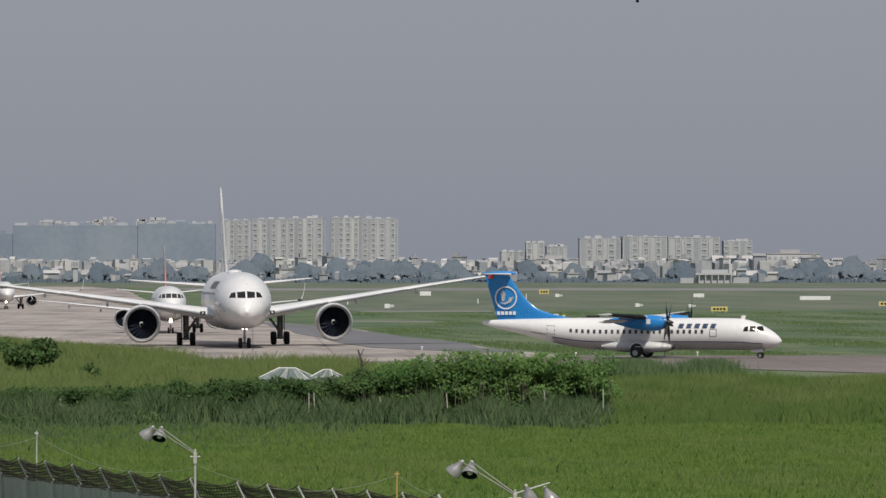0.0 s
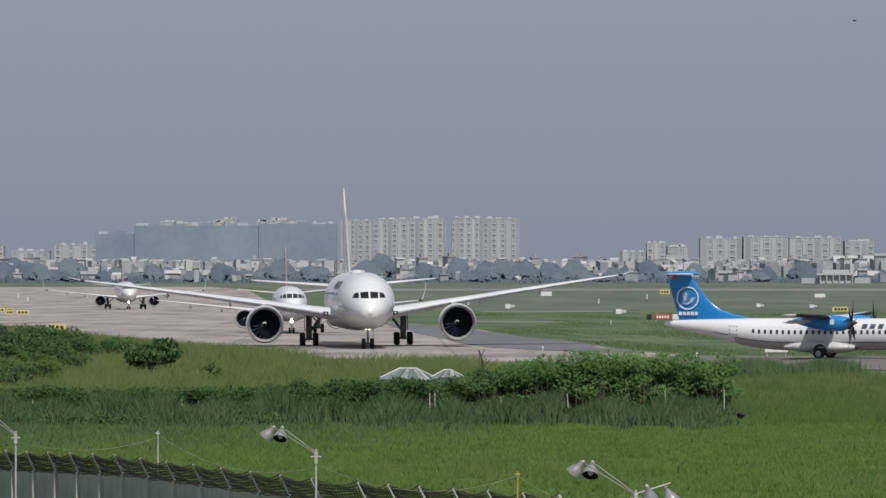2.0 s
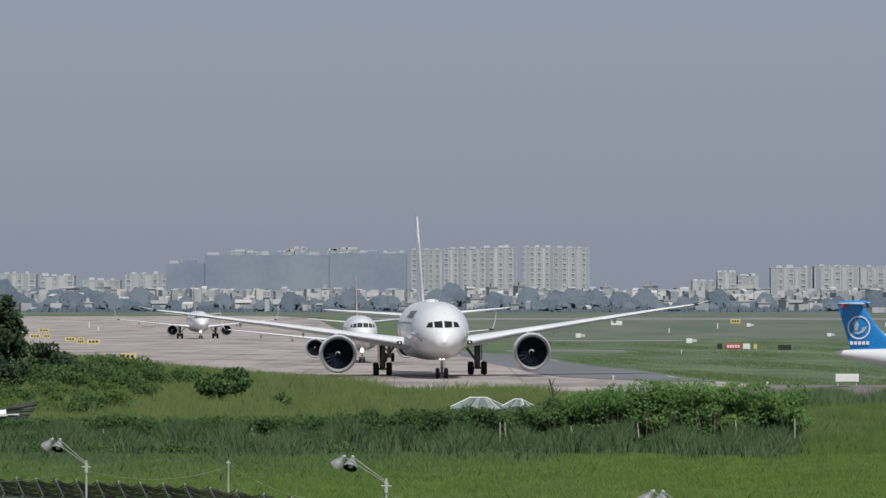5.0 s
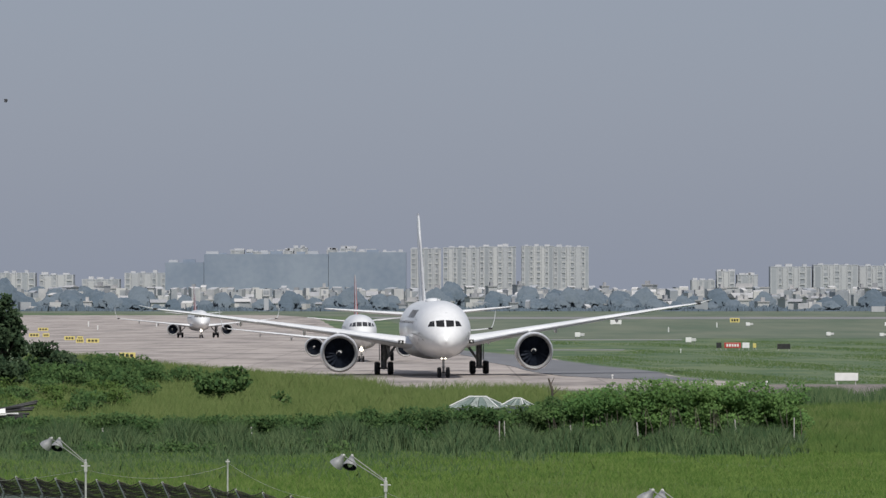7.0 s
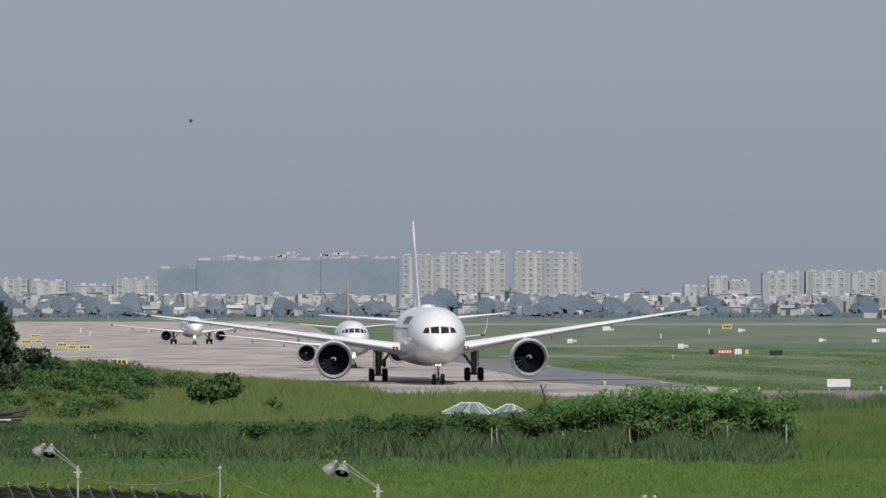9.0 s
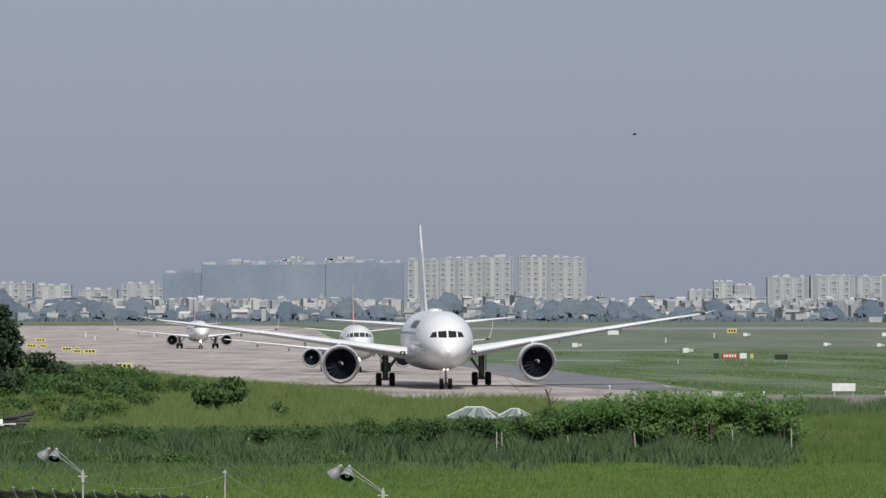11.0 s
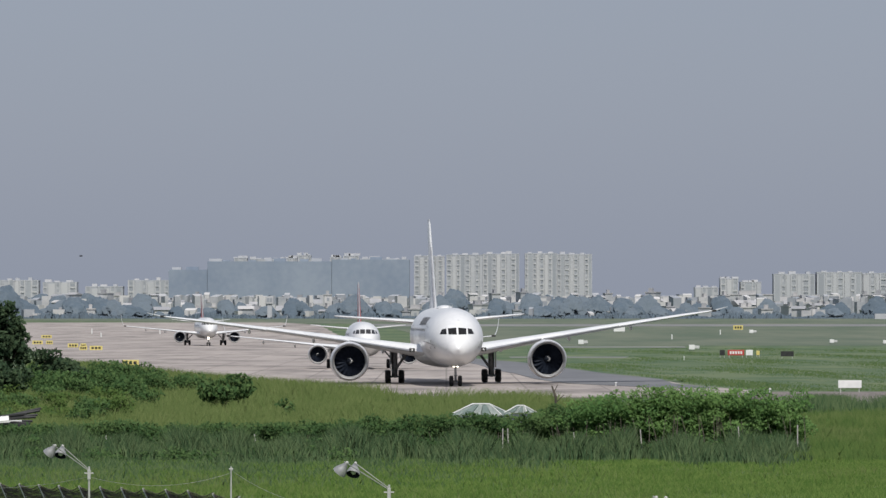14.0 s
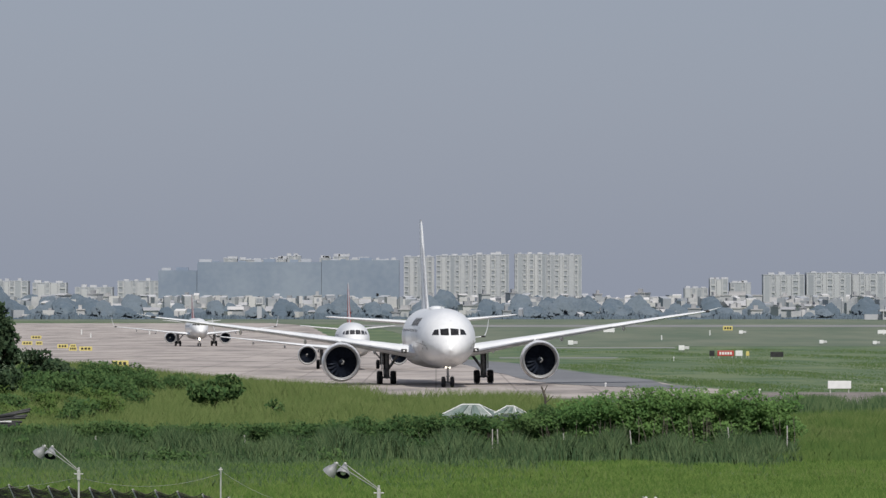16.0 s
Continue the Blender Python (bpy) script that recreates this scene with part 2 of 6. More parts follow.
def stations(rows, per=8):
    """Smooth in-between rows (Catmull-Rom over the first column)."""
    rows = np.array(rows, float)
    out = []
    for i in range(len(rows) - 1):
        p1, p2 = rows[i], rows[i + 1]
        h = p2[0] - p1[0]
        m1 = (p2 - rows[i - 1]) / (p2[0] - rows[i - 1][0]) if i > 0 else (p2 - p1) / h
        m2 = (rows[i + 2] - p1) / (rows[i + 2][0] - p1[0]) if i < len(rows) - 2 else (p2 - p1) / h
        for k in range(per):
            t = k / per
            out.append((2 * t**3 - 3 * t**2 + 1) * p1 + (t**3 - 2 * t**2 + t) * h * m1 + (-2 * t**3 + 3 * t**2) * p2 + (t**3 - t**2) * h * m2)
    out.append(rows[-1])
    out = np.array(out)
    out[:, 0] = np.maximum.accumulate(out[:, 0])
    return out


class Hull:
    """A fuselage from rows (y, half width, half height, centre z); the nose is at y = 0."""

    def __init__(self, rows, per=6):
        self.s = stations(rows, per)

    def at(self, y, th, off=0.0):
        w, h, z = (np.interp(y, self.s[:, 0], self.s[:, k]) for k in (1, 2, 3))
        return Vector(((w + off) * math.sin(th), y, z + (h + off) * math.cos(th)))

    def shell(self, n=40):
        bm = bmesh.new()
        return loft(bm, [[(w * math.sin(2 * math.pi * i / n), y, z + h * math.cos(2 * math.pi * i / n)) for i in range(n)] for y, w, h, z in self.s])

    def patch(self, corners, off=0.012, k=5):
        """A thin skin patch between four (y, degrees from the crown) corners."""
        bm = bmesh.new()
        (ya, ta), (yb, tb), (yc, tc), (yd, td) = corners
        grid = []
        for i in range(k):
            u = i / (k - 1)
            row = []
            for j in range(k):
                v = j / (k - 1)
                y = (ya * (1 - u) + yb * u) * (1 - v) + (yd * (1 - u) + yc * u) * v
                t = (ta * (1 - u) + tb * u) * (1 - v) + (td * (1 - u) + tc * u) * v
                row.append(bm.verts.new(self.at(y, radians(t), off)))
            grid.append(row)
        for i in range(k - 1):
            for j in range(k - 1):
                bm.faces.new((grid[i][j], grid[i + 1][j], grid[i + 1][j + 1], grid[i][j + 1]))
        bmesh.ops.solidify(bm, geom=bm.faces[:], thickness=0.006)
        return bm


    def pane(self, corners, front, off=0.02, k=6):
        """A skin patch whose corners are given as (x, z) seen from ahead; front: y of the nose tip."""
        bm = bmesh.new()
        (xa, za), (xb, zb), (xc, zc), (xd, zd) = corners
        grid = []
        for i in range(k):
            u = i / (k - 1)
            row = []
            for j in range(k):
                v = j / (k - 1)
                x = (xa * (1 - u) + xb * u) * (1 - v) + (xd * (1 - u) + xc * u) * v
                z = (za * (1 - u) + zb * u) * (1 - v) + (zd * (1 - u) + zc * u) * v
                lo, hi = front, front + 9
                for _ in range(26):
                    y = (lo + hi) / 2
                    w, h, c = (np.interp(y, self.s[:, 0], self.s[:, q]) for q in (1, 2, 3))
                    if (x / w) ** 2 + ((z - c) / h) ** 2 > 1:
                        lo = y
                    else:
                        hi = y
                row.append(bm.verts.new((x, y - off, z + off * 0.6)))
            grid.append(row)
        for i in range(k - 1):
            for j in range(k - 1):
                bm.faces.new((grid[i][j], grid[i + 1][j], grid[i + 1][j + 1], grid[i][j + 1]))
        bmesh.ops.solidify(bm, geom=bm.faces[:], thickness=0.006)
        return bm


FOIL = [(0.0, 0.0), (0.02, 0.22), (0.08, 0.40), (0.2, 0.50), (0.4, 0.50), (0.65, 0.34), (0.85, 0.16), (1.0, 0.02), (0.85, -0.12), (0.6, -0.28), (0.35, -0.38), (0.15, -0.36), (0.04, -0.22)]


def wing_mesh(rows, side=1, upright=False):
    """A lifting surface from rows (span, leading edge y, chord, height, thickness ratio)."""
    bm = bmesh.new()
    rings = []
    for x, y, c, z, t in stations(rows, 5):
        ring = []
        for u, w in FOIL:
            ring.append((w * t * c, y + u * c, x) if upright else (side * x, y + u * c, z + w * t * c))
        rings.append(ring)
    return loft(bm, rings)


def wheel_parts(parent, x, y, z, r, width, name="wheel"):
    """A wheel that turns on its axle: the tyre with a rim set into it."""
    bm = bmesh.new()
    w = width / 2
    prof = [(-w * 0.6, r * 0.55), (-w * 0.95, r * 0.68), (-w, r * 0.85), (-w * 0.7, r * 0.97), (-w * 0.25, r), (w * 0.25, r), (w * 0.7, r * 0.97), (w, r * 0.85), (w * 0.95, r * 0.68), (w * 0.6, r * 0.55)]
    n = 24
    loft(bm, [[(px, pr * math.cos(2 * math.pi * i / n), pr * math.sin(2 * math.pi * i / n)) for i in range(n)] for px, pr in prof], caps=False)
    ob = part(name, bm, TYRE, parent, "black rubber tyre", True, pose(x, y, z))
    bm = bmesh.new()
    loft(bm, [[(px, pr * math.cos(2 * math.pi * i / n), pr * math.sin(2 * math.pi * i / n)) for i in range(n)] for px, pr in ((-w * 0.62, r * 0.2), (-w * 0.5, r * 0.5), (-w * 0.62, r * 0.56), (w * 0.62, r * 0.56), (w * 0.5, r * 0.5), (w * 0.62, r * 0.2))])
    for i in range(6):
        a = i * math.pi / 3
        rod(bm, (-w * 0.66, r * 0.4 * math.cos(a), r * 0.4 * math.sin(a)), (w * 0.66, r * 0.4 * math.cos(a), r * 0.4 * math.sin(a)), r * 0.05, n=5)
    part("rim", bm, BARE, ob, "grey metal rim")
    return ob


def strut(parent, name, bars, material=STEEL):
    bm = bmesh.new()
    for a, b, r in bars:
        rod(bm, a, b, r, n=10)
    return part(name, bm, material, parent, "", True)


ROLLING = []      # (wheel, x, y, z, radius, thing key)
SPINNING = []     # (rotor, x, y, z, key)


def turbofan(parent, x, y, z, r, length, blades, lip=0.09):
    """An engine under a wing: cowl, bright inlet ring, duct, turning fan with spinner, core nozzle, pylon."""
    ri = r * 0.80
    bm = bmesh.new()
    lathe(bm, [(0.12 * r, r * 0.955), (0.35 * r, r), (0.9 * r, r * 1.02), (length * 0.55, r * 0.97), (length * 0.8, r * 0.82), (length * 0.8, r * 0.76), (length * 0.5, r * 0.8)], 48)
    cowl = part("engine_cowl", bm, WHITE, parent, "white rounded engine cowl", True, pose(x, y, z))
    bm = bmesh.new()
    lathe(bm, [(0.14 * r, r * 0.958), (0.03 * r, r * 0.935), (0.0, r * 0.91), (0.02 * r, r * 0.885), (0.08 * r, r * 0.862)], 48)
    part("inlet_ring", bm, BARE, cowl, "polished metal inlet ring", True)
    bm = bmesh.new()
    lathe(bm, [(0.08 * r, r * 0.863), (0.22 * r, r * 0.83), (0.42 * r, ri)], 48)
    part("inlet_liner", bm, LINER, cowl, "grey acoustic inlet liner", True)
    bm = bmesh.new()
    lathe(bm, [(0.42 * r, ri), (1.2 * r, ri * 1.02), (1.22 * r, 0.02)], 48)
    part("inlet_duct", bm, DARK, cowl, "dark inlet duct", True)
    bm = bmesh.new()
    lathe(bm, [(length * 0.7, r * 0.55), (length * 0.95, r * 0.5), (length * 1.05, r * 0.36), (length * 1.05, r * 0.3), (length * 1.3, 0.03)], 24)
    part("core_nozzle", bm, STEEL, cowl, "dark metal core nozzle", True)
    bm = bmesh.new()
    lathe(bm, [(0.28 * r, 0.01), (0.33 * r, r * 0.06), (0.45 * r, r * 0.14), (0.62 * r, r * 0.22), (0.72 * r, r * 0.24)], 24)
    fan = part("fan", bm, DARK, parent, "dark fan with a pale spiral on its spinner", True, pose(x, y + 0.1 * r, z))
    bm = bmesh.new()
    rows = []
    for i in range(16):
        a = 1.1 + i * 0.24
        rr = r * (0.085 + 0.005 * i)
        wd = 0.04 * r * (1 - abs(i - 5) / 12)
        rows.append([((rr + e) * math.cos(a), np.interp((rr + e) / r, [0.01, 0.06, 0.14, 0.22, 0.24], [0.28, 0.33, 0.45, 0.62, 0.72]) * r - 0.05, (rr + e) * math.sin(a)) for e in (-wd, wd)])
    loft(bm, rows, closed=False)
    bmesh.ops.solidify(bm, geom=bm.faces[:], thickness=0.01)
    part("spinner_spiral", bm, SIGNWHITE, fan, "white painted spiral")
    bm = bmesh.new()
    rings = []
    for k in range(6):
        u = k / 5
        rr = r * 0.2 + (ri * 0.985 - r * 0.2) * u
        tw = radians(25 + 35 * u)
        ch = r * (0.22 + 0.12 * math.sin(u * 2.4))
        sweep = 0.03 * u * u * r
        cs = [(-ch, 0.0), (0.0, 0.03 * r), (ch, 0.0), (0.0, -0.01 * r)]
        ring = []
        for c, t in cs:
            cx, cy = c * math.sin(tw) + t * math.cos(tw) + sweep, 0.66 * r + c * math.cos(tw) - t * math.sin(tw)
            ring.append((cx, cy, rr))
        rings.append(ring)
    loft(bm, rings)
    blade = part("fan_blade", bm, BLADE, fan, "", True)
    for i in range(1, blades):
        again(blade, pose(0, 0, 0, 0, 360 * i / blades, 0))
    SPINNING.append((fan, x, y + 0.1 * r, z, 0))
    return cowl


def ground_rise(y):
    """Ground height: the far airfield is raised to fit the camera's view of its edge."""
    t = min(1.0, max(0.0, (y - 1150) / 1150))
    return 4.2 * t * t * (3 - 2 * t)


# ---------------------------------------------------------------- ground, taxiways, runway
def strip(name, rows, material, lift, label, category):
    """A paved sheet from rows (y, left x, right x), laid on the ground."""
    bm = bmesh.new()
    fine = []
    for (y0, a0, b0), (y1, a1, b1) in zip(rows, rows[1:]):
        k = max(1, int(abs(y1 - y0) / 25))
        fine += [(y0 + (y1 - y0) * i / k, a0 + (a1 - a0) * i / k, b0 + (b1 - b0) * i / k) for i in range(k)]
    fine.append(rows[-1])
    vs = []
    for i, (y, a, b) in enumerate(fine):
        z = ground_rise(y) + lift
        w = 0.35 * math.sin(i * 1.9) * (0 < i < len(fine) - 1)
        vs.append([bm.verts.new((a + w, y, z)), bm.verts.new(((a + b) / 2, y, z)), bm.verts.new((b - w, y, z))])
    for p, q in zip(vs, vs[1:]):
        for i in range(2):
            bm.faces.new((p[i], p[i + 1], q[i + 1], q[i]))
    ext = bmesh.ops.extrude_face_region(bm, geom=bm.faces[:])
    for v in ext["geom"]:
        if isinstance(v, bmesh.types.BMVert):
            v.co.z -= lift + 0.02
    ob = thing(name, bm, material, label, category, kind="structure")
    return ob


bm = bmesh.new()
ys = [-300, 0, 150, 300, 450, 600, 800, 1000] + list(range(1150, 2351, 100)) + [2600, 3200, 4950]
xs = [-2500, -1000, -400, -150, 0, 150, 400, 1000, 2500]
gv = [[bm.verts.new((x, y, ground_rise(y))) for x in xs] for y in ys]
for r0, r1 in zip(gv, gv[1:]):
    for i in range(len(xs) - 1):
        bm.faces.new((r0[i], r0[i + 1], r1[i + 1], r1[i]))
thing("ground", bm, GRASS_FAR, "wide flat airfield of mown green grass", "ground", kind="structure")

strip("taxiway_apron", [(452, -5, 24), (475, -11, 30), (506, -18, 26), (533, -23, 23.4), (568, -29, 23), (593, -33, 20), (680, -45, 15.5), (730, -50, 13.5), (826, -60, 4), (937, -71, -3), (1118, -95, -10), (1475, -150, -30), (1825, -200, -43), (1930, -215, -60)],
      CONCRETE, 0.05, "broad pale concrete taxiway with dark tyre marks", "taxiway")
strip("taxiway_asphalt", [(506, 20.5, 25.5), (538, 11.7, 23.0), (568, 10, 22.6), (673, 5.6, 15.2), (730, 4, 13.0), (826, 1, 3.6)],
      ASPHALT, 0.09, "dark grey asphalt shoulder beside the concrete", "taxiway")
strip("taxiway_cross", [(398, 46, 130), (425, 32, 120), (450, 15, 110), (470, 24.2, 100), (482, 30.2, 90)],
      BROWN_TAXI, 0.07, "worn brownish crossing taxiway", "taxiway")
# These two strips carry the paler tone that stands for distance haze.
strip("infield", [(1130, 10, 700), (1300, 0, 800), (1752, -20, 900)], GRASS_HAZED, 0.03, "mown grass of the infield, paled for distance haze", "grass")
strip("outfield", [(1860, -30, 900), (2050, -150, 900), (2262, -300, 900)], GRASS_HAZED, 0.03, "mown grass below the town, paled for distance haze", "grass")
strip("runway", [(1760, -20, 900), (1850, -30, 900)], RUNWAY, 0.06, "distant pale runway across the airfield", "runway")
strip("service_road", [(1075, 22, 48), (1105, 20, 49)], RUNWAY, 0.05, "thin pale service track in the grass", "road")
strip("service_track", [(840, 10, 28), (856, 10, 29)], RUNWAY, 0.05, "thin pale service track in the grass", "road")


# ---------------------------------------------------------------- airliners
def jet(name, label, spec):
    """A twin-engined airliner, nose towards -y, resting on its wheels at z = 0; its origin is under the nose wheel."""
    oy = spec["nose_gear_y"]
    top = group_of(name, label, "airplane")
    hull = Hull([(y - oy, w, h, z) for y, w, h, z in spec["hull"]])
    part("fuselage", hull.shell(56), WHITE, top, "white fuselage", True)
    bm = bmesh.new()
    yb, lb, wb, zb = spec["belly"]
    loft(bm, [[(wb * s * math.sin(2 * math.pi * i / 28), yb - oy + lb * u, zb + 1.25 * s * spec["k"] * math.cos(2 * math.pi * i / 28)) for i in range(28)] for u, s in ((0, 0.3), (0.1, 0.75), (0.25, 1), (0.7, 1), (0.9, 0.7), (1, 0.3))])
    part("belly_fairing", bm, BELLY, top, "pale grey belly fairing", True)
    for side in (1, -1):
        w = part("wing", wing_mesh([(x, y - oy, c, z, t) for x, y, c, z, t in spec["wing"]], side), WING, top, "pale grey swept wing", True)
        # leading-edge slat
        bm = bmesh.new()
        for (x0, y0, c0, z0, t0), (x1, y1, c1, z1, t1) in zip(spec["wing"][1:-2], spec["wing"][2:-1]):
            a, b = Vector((side * (x0 + 0.15), y0 - oy - 0.03, z0 - 0.02)), Vector((side * (x1 - 0.15), y1 - oy - 0.03, z1 - 0.02))
            rod(bm, a, b, 0.065 * t0 * c0 * 1.6, 0.065 * t1 * c1 * 1.6, 8)
        part("slat", bm, BARE, w, "bright metal leading-edge slat", True)
        for fx, fy, fz, fl in spec["fairings"]:
            bm = bmesh.new()
            loft(bm, [[(side * fx + 0.16 * s * math.cos(k * math.pi / 4), fy - oy + fl * u, fz - 0.25 * s + 0.26 * s * math.sin(k * math.pi / 4)) for k in range(8)] for u, s in ((0, 0.1), (0.3, 1), (0.7, 0.8), (1, 0.08))])
            part("flap_fairing", bm, WING, w, "", True)
        tip = spec["wing"][-2]
        bm = bmesh.new()
        box(bm, side * tip[0] - 0.28, side * tip[0] + 0.28, tip[1] - oy - 0.12, tip[1] - oy + 0.25, tip[3] - 0.12, tip[3] + 0.12, 0.03)
        part("wingtip_light", bm, GLASS, w, "dark wingtip light glass")
        if "sharklet" in spec:
            sx, sy, sz, sh, sc = spec["sharklet"]
            bm = bmesh.new()
            rings = []
            for u in (0, 0.15, 0.35, 0.65, 1.0):
                xx = sx + sh * 0.32 * math.sin(u * 1.3)
                zz = sz + sh * (u ** 1.5)
                c = sc * (1 - 0.6 * u)
                rings.append([(side * (xx + q * 0.1 * c), sy - oy + 1.1 * u * sh * 0.7 + p * c, zz) for p, q in FOIL])
            loft(bm, rings)
            part("sharklet", bm, WHITE, w, "upturned white wingtip", True)
        part("tailplane", wing_mesh([(x, y - oy, c, z, t) for x, y, c, z, t in spec["tailplane"]], side), WING, top, "", True)
        ex, ey, ez, er, el, eb = spec["engine"]
        cowl = turbofan(top, side * ex, ey - oy, ez, er, el, eb)
        bm = bmesh.new()
        py = spec["pylon_y"] - oy
        loft(bm, [[(side * ex + dx * 0.22 * er / 1.8, yy, zz) for dx, yy, zz in ((-1, ey - oy + er * 0.9 + a, ez + er * 0.96), (1, ey - oy + er * 0.9 + a, ez + er * 0.96), (1, py + a, spec["pylon_z"]), (-1, py + a, spec["pylon_z"]))] for a in (0, el * 0.8)])
        part("pylon", bm, WHITE, top, "white engine pylon")
    part("fin", wing_mesh([(z, y - oy, c, 0, t) for z, y, c, t in spec["fin"]], upright=True), spec["fin_paint"], top, spec["fin_label"], True)
    if "fin_edge" in spec:
        bm = bmesh.new()
        f0, f1 = spec["fin"][0], spec["fin"][-1]
        rod(bm, (0, f0[1] - oy - 0.02, f0[0]), (0, f1[1] - oy - 0.02, f1[0]), 0.10, 0.07, 8)
        part("fin_leading_edge", bm, BARE, top, "bright metal fin edge", True)
    # cockpit glass
    for side in (1, -1):
        for corners in spec["panes"]:
            part("cockpit_window", hull.pane([(side * x, z) for x, z in corners], -oy), GLASS, top, "dark cockpit window")
    # cabin windows and doors
    y0, y1, step, th = spec["cabin"]
    for side in (1, -1):
        y = y0
        first = None
        while y < y1:
            part("cabin_window", hull.patch([(y - oy, side * (th - 1.7)), (y - oy + 0.3, side * (th - 1.7)), (y - oy + 0.3, side * (th + 3.2)), (y - oy, side * (th + 3.2))], 0.015, 2), GLASS, top)
            y += step
        for dy in spec["doors"]:
            bm = bmesh.new()
            for c in (((dy, 66), (dy + 0.05, 66), (dy + 0.05, 108), (dy, 108)), ((dy + 1.05, 66), (dy + 1.1, 66), (dy + 1.1, 108), (dy + 1.05, 108)), ((dy, 66), (dy + 1.1, 66), (dy + 1.1, 67), (dy, 67))):
                b2 = hull.patch([(y - oy, side * t) for y, t in c], 0.012, 3)
                me = bpy.data.meshes.new("tmp")
                b2.to_mesh(me)
                b2.free()
                bm.from_mesh(me)
                bpy.data.meshes.remove(me)
            part("door_outline", bm, LINE, top, "thin grey door outline")
        for ya, yb2, ta, tb in spec.get("titles", ()):
            part("lettering_bar", hull.patch([(ya - oy, side * ta), (yb2 - oy, side * ta), (yb2 - oy, side * tb), (ya - oy, side * tb)], 0.012, 4), LINE, top, "grey painted lettering")
    if "root_light" in spec:
        for side in (1, -1):
            rx, ry, rz = spec["root_light"]
            bm = bmesh.new()
            box(bm, side * rx - 0.28, side * rx + 0.28, ry - oy - 0.10, ry - oy + 0.3, rz - 0.20, rz + 0.20, 0.05)
            lamp = part("root_light_housing", bm, GLASS, top, "dark wing-root light housing")
            bm = bmesh.new()
            bmesh.ops.create_uvsphere(bm, u_segments=10, v_segments=6, radius=0.10)
            part("lens", bm, SIGNWHITE, lamp, "clear unlit lens", True, pose(side * rx, ry - oy - 0.12, rz))
            bm = bmesh.new()
            for c in (((3.4, 96), (11.5, 96), (11.5, 97.2), (3.4, 97.2)), ((8.9, 62), (9.0, 62), (9.0, 140), (8.9, 140))):
                b2 = hull.patch([(y - oy, side * t) for y, t in c], 0.012, 8)
                me = bpy.data.meshes.new("tmp")
                b2.to_mesh(me)
                b2.free()
                bm.from_mesh(me)
                bpy.data.meshes.remove(me)
            part("skin_joint", bm, LINE, top, "thin grey skin joint")
            for y, t in ((3.2, 100), (4.4, 88), (5.0, 104), (6.6, 112)):
                part("probe_port", hull.patch([(y - oy, side * t), (y - oy + 0.28, side * t), (y - oy + 0.28, side * (t + 5)), (y - oy, side * (t + 5))], 0.014, 3), LINE, top, "small grey probe plate")
    # crown aerials and beacon
    for ay, h in spec["aerials"]:
        p = hull.at(ay - oy, 0)
        bm = bmesh.new()
        loft(bm, [[(0.03 * a, p.y + b - 0.2 * u, p.z - 0.05 + h * u) for a, b in ((-1, 0.3), (0, 0), (1, 0.3), (0, 0.6))] for u in (0, 1)])
        part("aerial", bm, WHITE, top)
    if "dome" in spec:
        bm = bmesh.new()
        bmesh.ops.create_uvsphere(bm, u_segments=20, v_segments=10, radius=1.0)
        bmesh.ops.scale(bm, vec=(0.8, 2.0, 0.3), verts=bm.verts[:])
        part("antenna_dome", bm, WHITE, top, "low white antenna dome", True, pose(0, spec["dome"] - oy, hull.at(spec["dome"] - oy, 0).z - 0.02))
    # gear
    nt, nr, nw = spec["nose_wheel"]
    strut(top, "nose_gear_leg", [((0, 0, nr), (0, 0.1, spec["nose_leg_top"]), 0.11 * spec["k"]), ((-nt, 0, nr), (nt, 0, nr), 0.08), ((0, 0, nr + 0.5), (0, 1.1, spec["nose_leg_top"]), 0.05), ((-0.18, -0.12, nr + 0.55), (0.18, -0.12, nr + 0.55), 0.06)])
    for sx in (-nt, nt):
        ROLLING.append((wheel_parts(top, sx, 0, nr, nr, nw), sx, 0, nr, nr, name))
    for lx, lz in spec["lights"]:
        bm = bmesh.new()
        bmesh.ops.create_uvsphere(bm, u_segments=12, v_segments=8, radius=0.10 * spec.get("lamp", 1.0))
        part("landing_light", bm, LIGHT, top, "lit landing light", True, pose(lx, -0.22, lz))
    for side in (1, -1):
        bm = bmesh.new()
        box(bm, side * 0.55 - 0.02, side * 0.55 + 0.02, -0.3, 1.6, spec["nose_leg_top"] - 0.75, spec["nose_leg_top"] + 0.1)
        part("nose_gear_door", bm, WHITE, top)
    mt, my, mr, mw, axles, gap = spec["main"]
    my -= oy
    for side in (1, -1):
        x = side * mt
        ztop = spec["main_top"]
        hub = mr + (0.05 if axles > 1 else 0)
        strut(top, "main_gear_leg", [((x, my, hub), (x, my, ztop), 0.31 * spec["k"]), ((x, my, hub + 0.55), (x - side * 1.7 * spec["k"], my, ztop - 0.05), 0.14 * spec["k"]), ((x, my, hub + 0.6), (x, my + 1.6, ztop), 0.12 * spec["k"])]
              + [((x - gap, my + (i - (axles - 1) / 2) * 1.5, mr), (x + gap, my + (i - (axles - 1) / 2) * 1.5, mr), 0.10 * spec["k"]) for i in range(axles)]
              + ([((x, my - 0.75, mr), (x, my + 0.75, mr), 0.14)] if axles > 1 else []))
        bm = bmesh.new()
        dx = x + side * 0.42 * spec["k"]
        box(bm, min(dx, dx + side * 0.05), max(dx, dx + side * 0.05), my - 0.75, my + 0.75, hub + 0.75, ztop, 0.02)
